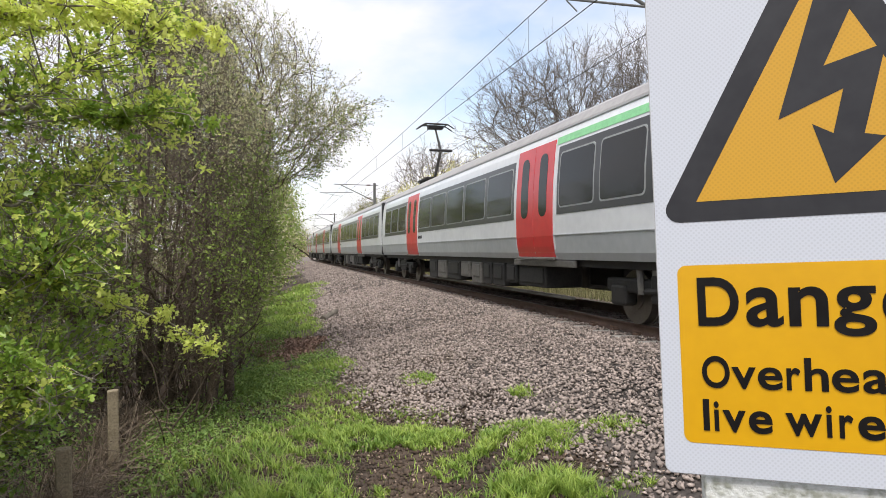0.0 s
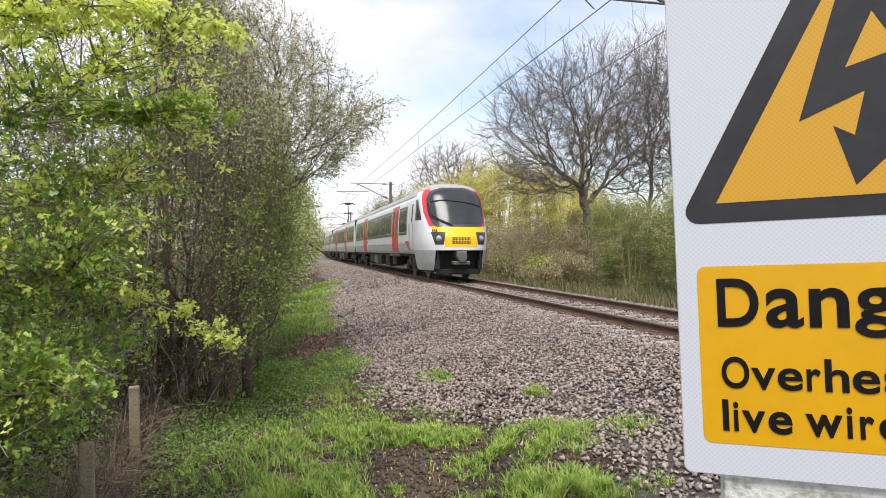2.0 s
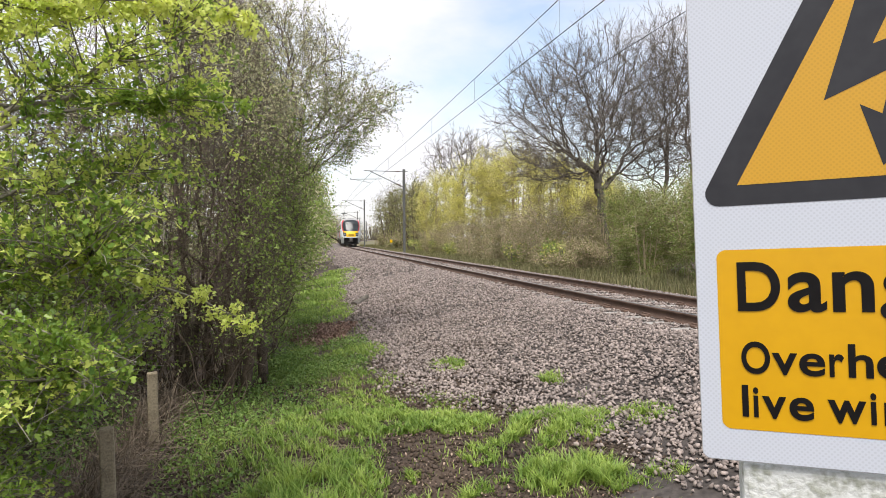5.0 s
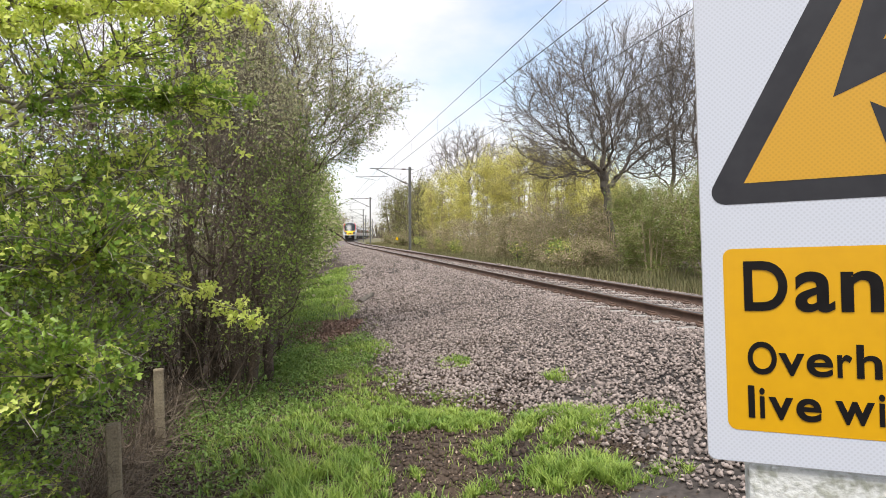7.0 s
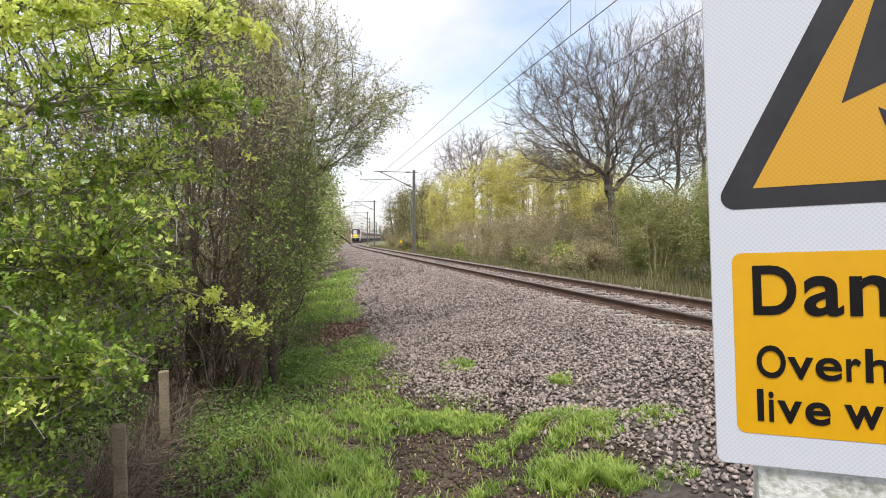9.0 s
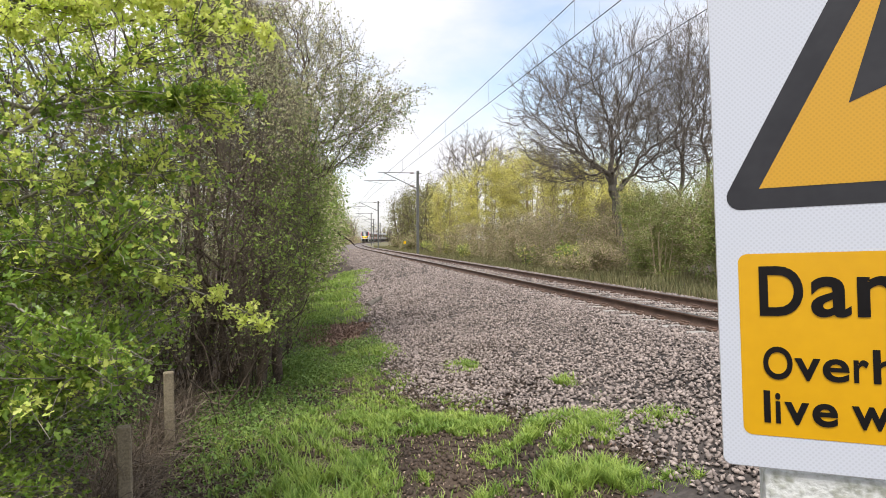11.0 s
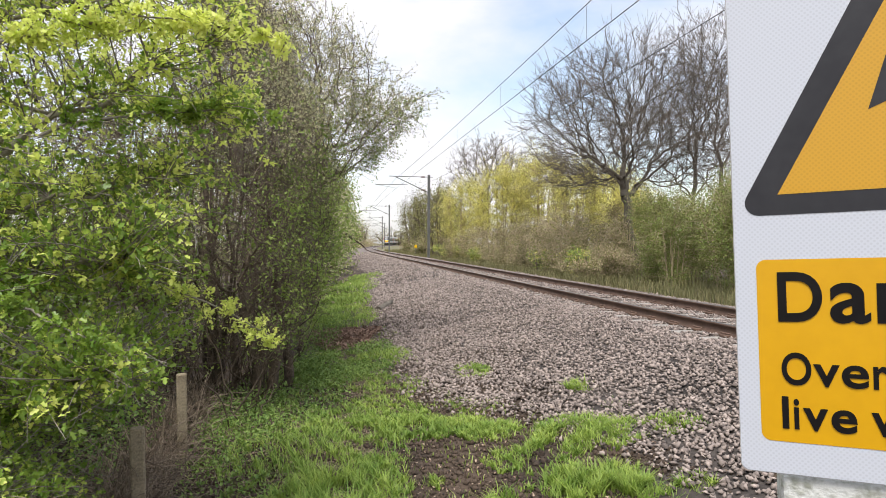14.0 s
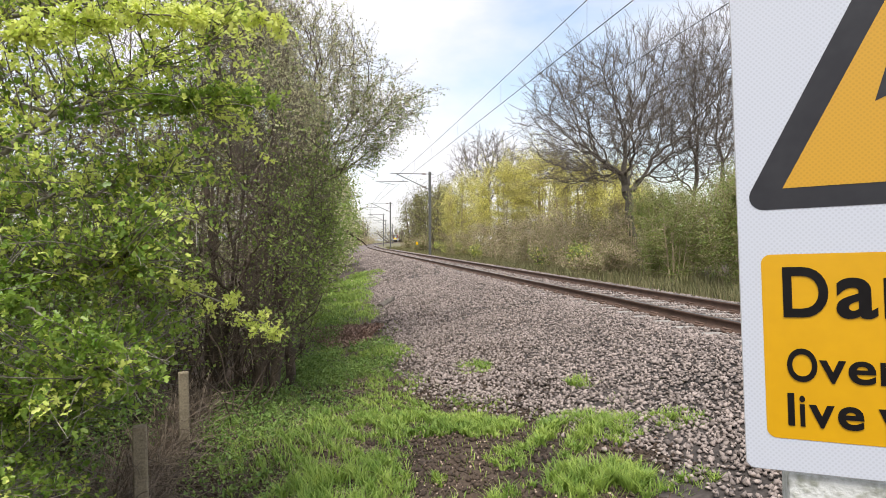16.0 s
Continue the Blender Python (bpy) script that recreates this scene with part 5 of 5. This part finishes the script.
# ---- trees and scrub across the line ----
bare_tree(21, (16.2, 30.2), [(0, 0, 0), (-0.22, 0, 1.5), (-0.55, 0, 3.0), (-0.75, 0, 4.1), (-0.85, 0, 5.0), (-0.7, 0.1, 5.9), (-0.75, 0, 6.8)],
          [(1700, (-0.5, 0, 7.8), (6.0, 5.2, 4.8), 4.6), (120, (-3.6, -0.6, 5.4), (2.4, 2.0, 1.3), 3.9)], "broad bare oak with a dome of fine twigs", 0.0105, 0.47, 0.42, 5, 0.6)
bare_tree(34, (20.0, 31.0), [(0, 0, 0), (0.1, 0, 2.0), (-0.05, 0, 4.0), (0.1, 0, 5.6)], [(480, (-0.2, 0, 9.8), (3.3, 3.0, 5.0), 4.6)], "tall bare ash with upright limbs", 0.010, 0.47, 0.6)
bare_tree(35, (23.0, 33.0), [(0, 0, 0), (0.1, 0, 2.0), (0.2, 0, 4.2), (0.1, 0, 6.0)], [(420, (0.0, 0, 9.9), (3.2, 3.0, 5.4), 4.6)], "tall bare ash behind the oak", 0.010, 0.47, 0.6)
bare_tree(52, (18.9, 72.0), [(0, 0, 0), (0, 0, 3.0), (0.2, 0, 6.0), (0.2, 0, 7.5)], [(420, (0.0, 0, 10.2), (4.6, 4.2, 4.2), 6.5)], "distant bare tree behind the willows", 0.017, 0.42, 0.5, 4, 0.7, 0.014)
bare_tree(53, (24.5, 76.0), [(0, 0, 0), (0, 0, 3.0), (0.2, 0, 6.0), (0.2, 0, 7.0)], [(380, (0.0, 0, 9.5), (4.6, 4.2, 3.8), 6.0)], "distant bare tree behind the willows", 0.017, 0.42, 0.5, 4, 0.7, 0.014)
WIL = "yellow-green goat willow in catkin across the line"
for x, y, w, h, c in ((13.8, 62.5, 5.4, 9.2, 1600), (15.8, 55.0, 5.6, 9.6, 1700), (18.8, 53.0, 6.2, 11.0, 1900), (19.8, 46.5, 5.6, 9.2, 1600), (23.0, 47.0, 5.8, 8.6, 1300), (21.0, 40.0, 4.8, 6.0, 1100)):
    shrub("willow_shrub", x, y, w, h, c, [M_WILLOW, M_WILLOW, M_WILLOW, M_FARLEAF], 0.066, 58, WIL, "shrub", 0.015, twig=M_SCRUB, spread=0.09)
for x, y, w, h in ((13.8, 74.0, 5.0, 9.0), (14.6, 88.0, 6.0, 10.0), (15.2, 104.0, 6.5, 10.6), (17.8, 128.0, 8.0, 12.0), (18.5, 95.0, 6.5, 11.0)):
    shrub("copse_tree", x, y, w, h, 900, [M_FARLEAF, M_OLIVE], 0.15, 13, "brownish copse tree coming into bud", "tree", 0.026, twig=M_DARKTWIG)
for x, y, w, h, c in ((12.9, 17.6, 3.2, 4.1, 2300), (14.6, 20.0, 3.8, 4.4, 2000), (13.0, 21.4, 2.8, 3.0, 1300), (16.6, 22.0, 4.0, 4.8, 1500), (14.4, 15.0, 3.0, 4.0, 1300), (15.9, 25.0, 3.2, 2.0, 1000), (13.9, 23.6, 3.0, 4.3, 1700), (16.4, 26.4, 3.2, 4.6, 1500)):
    shrub("hawthorn_shrub", x, y, w, h, c, [M_OLIVE, M_OLIVE, M_THICK], 0.040, 32, "olive-green hawthorn shrub beside the track", "shrub", 0.008, twig=M_SCRUB, spread=0.1)
for x, y, w, h, c in ((12.7, 25.5, 3.2, 1.6, 1000), (12.9, 29.0, 3.2, 1.7, 1000), (13.4, 32.5, 3.6, 2.3, 1000), (13.4, 37.0, 3.8, 3.2, 1000), (13.4, 41.5, 3.8, 3.2, 900), (13.6, 46.5, 4.0, 3.4, 900), (15.9, 37.5, 4.0, 4.4, 1000), (16.8, 43.0, 4.2, 4.4, 900), (15.6, 28.4, 3.2, 3.4, 1000), (14.3, 30.0, 3.0, 3.0, 900), (18.0, 34.0, 4.2, 4.2, 900), (13.6, 52.0, 4.0, 3.2, 700), (12.8, 57.5, 3.6, 2.8, 600)):
    shrub("bramble_scrub", x - 0.7, y, w, h, c, [M_SCRUB, M_SCRUB, M_OLIVE, M_OLIVE], 0.050, 20, "straw-brown bramble and dead grass scrub", "scrub", 0.010, twig=M_SCRUB, spread=0.1)
for x, y, w in ((12.1, 50.0, 1.8), (12.3, 66.0, 2.0), (12.6, 58.0, 1.8), (12.0, 27.5, 1.6), (12.0, 33.5, 1.5)):
    shrub("elder_shrub", x, y, w, 1.5, 300, [M_WILLOW, M_THICK, M_THICK], 0.08, 14, "small light green shrub by the ballast", "shrub", 0.01)
# scrub along the bend: side is the clear way from the line to the bush
for side, y, w, h, ms in ((-5.2, 118, 3.0, 3.0, 0), (-5.6, 140, 3.5, 3.2, 0), (-6.0, 235, 6.0, 4.0, 0), (-6.5, 255, 7.0, 4.6, 0), (-7.0, 280, 8.0, 5.0, 0), (6.0, 84, 3.0, 2.6, 1), (6.4, 96, 3.4, 2.4, 1), (7.0, 112, 4.0, 2.6, 1), (9.5, 128, 5.0, 2.8, 1), (12.0, 150, 6.0, 3.0, 1), (5.4, 104, 2.4, 1.6, 1), (5.2, 78, 2.2, 1.5, 1)):
    x = float(line_x(y)) + side + math.copysign(w / 2 - 1.0, side)
    shrub("bank_scrub", x, y, w, h, 420, ([M_SCRUB, M_SCRUB, M_BUD], [M_FARLEAF, M_SCRUB, M_OLIVE])[ms], 0.12, 12, "tawny and green scrub on the bank by the bend", "scrub", 0.02, twig=M_SCRUB)
for side, y, w, h, ms in ((-7.0, 132, 3.6, 8.0, (M_OLIVE, M_THICK)), (-9.0, 240, 8.0, 13.0, (M_BUD, M_SCRUB))):
    shrub("hedgerow_tree", float(line_x(y)) + side, y, w, h, 520, list(ms), 0.16, 12, "tree at the end of the hedgerow by the bend", "tree", 0.03)
# far skyline
for x, y, w, h in ((34, 300, 30, 9), (5, 330, 34, 8), (-22, 240, 22, 10), (62, 330, 40, 8), (8.5, 215, 7, 9), (14, 265, 9, 10), (-8, 170, 12, 10)):
    shrub("far_tree", x, y, w, h, 500, [M_FARLEAF, M_BUD], 0.32, 9, "far hazy budding tree on the skyline", "tree", 0.05)


# ---- ballast stones, grass, litter ----
def toe_x(y):
    return np.interp(y, [2.5, 3.6, 4.3, 5.2, 6.1, 7.0, 7.8, 11, 14, 20, 30, 60], [2.7, 2.65, 2.58, 2.3, 1.9, 1.35, 1.15, 1.12, 1.25, 1.4, 2.0, 2.6])


def stone_field(x0, x1, y0, y1, n, size):
    x, y = rng.uniform(x0, x1, n), rng.uniform(y0, y1, n)
    edge = toe_x(y) + rng.normal(0, 0.16, n)
    inrail = (np.abs(np.abs(x - CENTRE) - 0.7525) < 0.11)
    lim = x < line_x(y) + 2.75 + rng.normal(0, 0.1, n)
    ok = (x > edge) & ~inrail & lim
    x, y = x[ok], y[ok]
    s = size * rng.uniform(0.65, 1.35, len(x))
    on_sleeper = (np.abs(x - CENTRE) < 1.25) & (np.abs((y + 6) / 0.65 - np.round((y + 6) / 0.65)) * 0.65 < 0.12)
    z = np.maximum(rough_z(x, y), ground_z(x, y)) + s * rng.uniform(0.0, 0.7, len(x)) - np.where(on_sleeper, 0.05, 0.0)
    return x, y, z, s


lots = [stone_field(2.4, 9.2, -4.0, 3.0, 11000, 0.034), stone_field(0.6, 9.2, 3.0, 12.5, 60000, 0.0235), stone_field(0.6, 9.2, 12.5, 24, 36000, 0.029), stone_field(0.8, 9.2, 24, 46, 16000, 0.043), stone_field(1.4, 9.4, 46, 80, 11000, 0.06)]
allx = [np.concatenate([l[i] for l in lots]) for i in range(4)]
near_one = (allx[1] > 3.2) & (allx[1] < 4.9) & (allx[0] > 2.55) & (allx[0] < 3.6)
pick = np.flatnonzero(near_one)[:300]
rest = np.ones(len(allx[0]), bool)
rest[pick] = False
v, f = stones(*[a[rest] for a in allx])
tagged(mpart("ballast_stones", v, f, M_STONE, None, "loose angular grey and pinkish ballast stones"), category="ballast", kind="stuff")

# scattered pale chips, dead leaves and crumbs of soil
n = 9000
lx, ly = rng.uniform(-1.4, 2.9, n), rng.uniform(3.6, 14, n)
ok = (lx < toe_x(ly) + 0.25)
lx, ly = lx[ok], ly[ok]
v, f = leaves(np.stack([lx, ly, rough_z(lx, ly) + 0.004], -1), 0.021, 2.0, 0.7)
tagged(mpart("leaf_litter", v, f, M_LITTER, None, "scattered dry brown leaves and chips on bare earth"), category="leaf litter", kind="stuff")
n = 20000
lx, ly = rng.uniform(-1.3, 2.7, n), rng.uniform(3.5, 8.5, n)
s = 0.006 + 0.034 * rng.uniform(0, 1, n) ** 2.5
v, f = stones(lx, ly, rough_z(lx, ly) + s * 0.2 - 0.018, s)
tagged(mpart("soil_crumbs", v, f, M_EARTH, None, "dark crumbs of bare soil"), category="soil", kind="stuff")


# reddish bark chips in a bare hollow of the bank
n = 3200
a, q = rng.uniform(0, 2 * PI, n), np.sqrt(rng.uniform(0, 1, n))
lx, ly = 0.35 + np.cos(a) * q * (0.75 + 0.15 * np.sin(3 * a)), 13.0 + np.sin(a) * q * 1.4
v, f = leaves(np.stack([lx, ly, rough_z(lx, ly) + rng.uniform(0.01, 0.05, n)], -1), 0.055, 1.2, 0.55)
tagged(mpart("bark_chips", v, f, M_CHIPS, None, "reddish brown bark chips and dead leaves on the bank"), category="leaf litter", kind="stuff")
n = 1100
lx, ly = rng.uniform(-1.4, 0.6, n), rng.uniform(3.8, 9.0, n)
dd = rng.normal(size=(n, 3)) * np.array([0.12, 0.12, 0.012])
pp = np.stack([lx, ly, rough_z(lx, ly) + 0.006], -1)
tagged(mpart("twig_litter", *segments(pp - dd, pp + dd, 0.0028, 0.002, 4), M_CANE, None, "fallen dry twigs on the ground by the fence"), category="twigs", kind="stuff")


def blades(x, y, h, lean=0.5, width=0.004):
    n = len(x)
    z = rough_z(x, y) - 0.02
    a = rng.uniform(0, 2 * PI, n)
    d = np.stack([np.cos(a), np.sin(a), np.zeros(n)], -1)
    s = np.stack([-np.sin(a), np.cos(a), np.zeros(n)], -1) * (width * rng.uniform(0.7, 1.4, n))[:, None]
    b = np.stack([x, y, z], -1)
    k = (lean * rng.uniform(0.2, 1.3, n) * h)[:, None]
    up = np.array([0, 0, 1.0]) * h[:, None]
    m = b + up * 0.6 + d * k * 0.35
    t = b + up * 0.95 + d * k
    v = np.stack([b - s, b + s, m - s * 0.8, m + s * 0.8, t - s * 0.15, t + s * 0.15], 1).reshape(-1, 3)
    i = np.arange(n)[:, None] * 6
    return v, np.concatenate([i + np.array([[0, 1, 3, 2]]), i + np.array([[2, 3, 5, 4]])], 0)


# patches: x, y, radius x, radius y, height, blades
PATCHES = [(-0.1, 6.0, 0.75, 1.1, 0.16, 5200), (0.05, 4.9, 0.5, 0.75, 0.22, 4200), (0.35, 6.9, 0.8, 0.8, 0.12, 4200), (-0.7, 7.6, 0.8, 1.1, 0.09, 3600), (0.75, 6.5, 0.5, 0.45, 0.13, 2200),
           (1.2, 6.15, 0.4, 0.35, 0.13, 2000), (1.55, 5.75, 0.35, 0.3, 0.12, 1800), (2.25, 5.25, 0.5, 0.42, 0.17, 3800), (2.62, 5.15, 0.25, 0.3, 0.14, 1200), (1.75, 4.95, 0.4, 0.3, 0.12, 1700),
           (1.95, 4.3, 0.3, 0.28, 0.19, 1900), (2.1, 4.05, 0.25, 0.2, 0.18, 1000), (3.0, 5.0, 0.25, 0.25, 0.12, 650), (1.98, 8.3, 0.2, 0.4, 0.14, 1300), (2.82, 6.55, 0.16, 0.18, 0.16, 500), (2.93, 5.8, 0.14, 0.14, 0.12, 300),
           (2.5, 3.9, 0.25, 0.15, 0.1, 600), (0.86, 4.85, 0.08, 0.08, 0.1, 140), (1.45, 6.7, 0.5, 0.35, 0.08, 1200), (0.6, 8.3, 0.7, 0.9, 0.1, 2600), (0.95, 10.3, 0.4, 0.7, 0.14, 1500), (0.0, 10.0, 0.6, 1.4, 0.12, 2600),
           (0.5, 16.5, 0.8, 2.0, 0.18, 2400), (0.7, 21.0, 0.8, 2.6, 0.2, 2600), (1.2, 27.0, 0.9, 3.2, 0.22, 2600), (2.0, 32.0, 0.8, 2.5, 0.2, 1500), (-0.3, 18.0, 0.7, 3.5, 0.25, 1800), (0.8, 4.35, 0.2, 0.15, 0.12, 400), (1.25, 4.35, 0.2, 0.12, 0.14, 500),
           (0.0, 24.0, 0.8, 5.0, 0.25, 1800)]
vs = []
for px, py, rx, ry_, h, c in PATCHES:
    c = int(c * 1.45)
    a, q = rng.uniform(0, 2 * PI, c), np.sqrt(rng.uniform(0, 1, c)) * (1 + 0.22 * np.sin(rng.integers(2, 6) * rng.uniform(0, 1)))
    x, y = px + np.cos(a) * q * rx, py + np.sin(a) * q * ry_
    # tufts: draw blades together
    x = x + 0.035 * np.sin(x * 37 + y * 11)
    y = y + 0.035 * np.sin(y * 31 - x * 13)
    keep = np.sin(x * 7.3 + 2 * np.sin(y * 3.1)) * np.sin(y * 5.9 + 1.5 * np.sin(x * 4.7)) + rng.normal(0, 0.25, c) > -0.28
    x, y, q, c = x[keep], y[keep], q[keep], int(keep.sum())
    tall = 0.72 * h * rng.uniform(0.4, 1.3, c) * (1.15 - 0.5 * q)
    vs.append(blades(x, y, tall, 0.95, 0.0028 + 0.0003 * py))
v, f = join(*vs)
tagged(mpart("grass", v, f, M_GRASS, None, "bright green spring grass in tufts on the bank"), category="grass", kind="stuff")
n = 12000
x, y = rng.uniform(-1.7, 2.6, n), rng.uniform(-2.5, 15, n)
ok = (x < toe_x(y) + 0.3) & (np.sin(x * 3.1 + 0.5) * np.sin(y * 2.3) > -0.35)
tagged(mpart("short_grass", *blades(x[ok], y[ok], rng.uniform(0.02, 0.07, ok.sum()), 0.8, 0.004), M_GRASS, None, "sparse short grass on dark soil"), category="grass", kind="stuff")
n = 34000
y = 12 + 110 * rng.uniform(0, 1, n) ** 1.5
x = line_x(y) + 2.95 + rng.uniform(0, 1, n) ** 1.2 * 6.0
tagged(mpart("verge_grass", *blades(x, y, rng.uniform(0.12, 0.55, n), 0.5, 0.008), M_VERGE, None, "tawny and green rough grass along the far verge"), category="grass", kind="stuff")
# low leafy weeds at the foot of the thicket
pts = []
for cx, cy, r, hh, c in ((-0.40, 9.4, 0.4, 0.3, 1100), (-0.15, 10.0, 0.4, 0.32, 1300), (0.0, 9.0, 0.5, 0.14, 1300), (0.5, 9.4, 0.5, 0.12, 1100), (0.75, 10.9, 0.4, 0.16, 900), (-1.0, 8.2, 0.5, 0.25, 1200), (-0.3, 8.0, 0.6, 0.1, 1100), (-0.2, 12.5, 0.5, 0.3, 900), (-0.9, 7.0, 0.5, 0.12, 900), (0.2, 14.5, 0.5, 0.3, 800), (-0.85, 5.7, 0.45, 0.06, 380), (-0.6, 5.0, 0.4, 0.06, 330), (-1.0, 6.4, 0.45, 0.07, 380), (-1.3, 7.5, 0.45, 0.15, 500), (-0.5, 6.9, 0.5, 0.06, 350), (-2.2, 5.4, 0.5, 0.6, 1000), (-2.0, 6.6, 0.4, 0.6, 900), (-2.7, 4.7, 0.6, 0.6, 1000), (-2.5, 7.6, 0.6, 0.7, 1000), (-3.4, 6.0, 0.7, 0.7, 1100), (-2.0, 4.2, 0.4, 0.4, 700)):
    a, q = rng.uniform(0, 2 * PI, c), np.sqrt(rng.uniform(0, 1, c)) * r
    x, y = cx + np.cos(a) * q, cy + np.sin(a) * q * 1.4
    pts.append(np.stack([x, y, rough_z(x, y) + rng.uniform(0.0, hh, c)], -1))
pts = np.concatenate(pts)
tagged(mpart("nettle_patch", *leaves(pts, 0.036, 0.9, 0.6), M_NETTLE, None, "dark green nettles and ground ivy under the thicket"), category="weeds", kind="stuff")


# ---- fence posts and dead canes ----
def fence_post(x, y, top, lean):
    z = float(ground_z(x, y)) - 0.3
    bm = bmesh.new()
    box(bm, -0.048, 0.048, -0.048, 0.048, 0, top - z, 0.012)
    ob = part("fence_post", bm, M_POST, None)
    ob.matrix_basis = pose(x, y, z, lean, -lean * 0.6, 12)
    return tagged(ob, "weathered tan fence post among brambles", "fence post", "fence posts")


fence_post(-1.37, 4.92, -0.235, 1.5)
fence_post(-1.41, 6.5, -0.17, 1.0)
for yy, zz in ((4.92, -0.45), (4.92, -0.75)):
    p = np.stack([np.linspace(-1.40, -1.56, 12), np.linspace(2.0, 8.2, 12), zz + 0.02 * np.sin(np.arange(12))], -1)
    tagged(mpart("fence_wire", *segments(p[:-1], p[1:], 0.0018, 0.0018, 4), M_WIRE, None, "thin rusty fence wire between posts"), category="wire")


def cane_heap():
    n = 2300
    x, y = rng.normal(-1.62, 0.13, n), rng.uniform(3.4, 8.6, n)
    z = ground_z(x, y)
    L = rng.uniform(0.25, 0.8, n)
    t = np.linspace(0, 1, 6)[None, :, None]
    d = np.stack([rng.normal(0.0, 0.28, n), rng.normal(0, 0.45, n), rng.uniform(0.1, 1.0, n)], -1) * L[:, None]
    arch = np.stack([rng.normal(0.03, 0.18, n), rng.normal(0, 0.25, n), -rng.uniform(0.0, 0.7, n)], -1) * L[:, None]
    P = np.stack([x, y, z], -1)[:, None] + d[:, None] * t + arch[:, None] * t * t
    # long arching canes over the fence
    m = 300
    x, y = rng.normal(-1.56, 0.14, m), rng.uniform(4.6, 8.2, m)
    L = rng.uniform(0.5, 1.0, m)[:, None]
    d = np.stack([rng.normal(-0.05, 0.28, m), rng.normal(-0.1, 0.55, m), rng.uniform(0.5, 1.1, m)], -1) * L
    arch = np.stack([rng.normal(-0.02, 0.28, m), rng.normal(0, 0.4, m), -rng.uniform(0.3, 0.9, m)], -1) * L
    P = np.concatenate([P, np.stack([x, y, ground_z(x, y)], -1)[:, None] + d[:, None] * t + arch[:, None] * t * t])
    v, f = segments(P[:, :-1].reshape(-1, 3), P[:, 1:].reshape(-1, 3), 0.0036, 0.0026, 4)
    return tagged(mpart("dead_canes", v, f, M_CANE, None, "tangle of dead reddish bramble canes along the fence"), category="brambles", kind="stuff")


cane_heap()
# dead bough leaning out of the hedgerow towards the rails
bough_pts = np.linspace((0.68, 40.0, 2.09), (2.59, 42.0, 0.77), 7) + np.array([[0, 0, 0.04 * (i % 3 - 1)] for i in range(7)])
tagged(mpart("dead_bough", *tube(bough_pts, np.linspace(0.09, 0.04, 7), 7), M_STEM, None, "dark dead bough leaning down out of the hedgerow", smooth=True), category="branch")
# a rotten log half sunk in the ballast
bm = bmesh.new()
rod(bm, (1.40, 16.9, -0.70), (1.85, 18.0, -0.61), 0.1, 0.08, 10)
for vv in bm.verts:
    vv.co += Vector((noise.noise(vv.co * 9) * 0.03, 0, noise.noise(vv.co * 7 + Vector((3, 1, 2))) * 0.03))
tagged(part("rotten_log", bm, M_BARK, None, "dark rotten log lying in the ballast edge"), category="log")
# small yellow lineside marker
bm = bmesh.new()
box(bm, -0.02, 0.02, -0.02, 0.02, -0.6, 0.9)
marker = tagged(new("lineside_marker"), "small yellow marker plate on a short post by the track", "marker")
marker.location = (10.9, 76, 0)
part("stake", bm, M_STEEL, marker)
part("marker_plate", box(bmesh.new(), -0.15, 0.15, -0.035, -0.021, 0.5, 0.85, 0.01), M_YELLOW, marker, "yellow plate")

# ---- single stones nearest the path: pieces of the ballast bed ----
smesh = []
for k in range(10):
    v, f = stones(np.zeros(1), np.zeros(1), np.zeros(1), np.array([0.027]))
    smesh.append(mesh_of("stone", v, f, M_STONE))
for j, i in enumerate(pick):
    ob = new("stone", smesh[j % 10])
    ob.parent = ballast
    ob.matrix_basis = pose(float(allx[0][i]), float(allx[1][i]), float(allx[2][i]), 0, 0, float(rng.uniform(0, 360)))

motions()
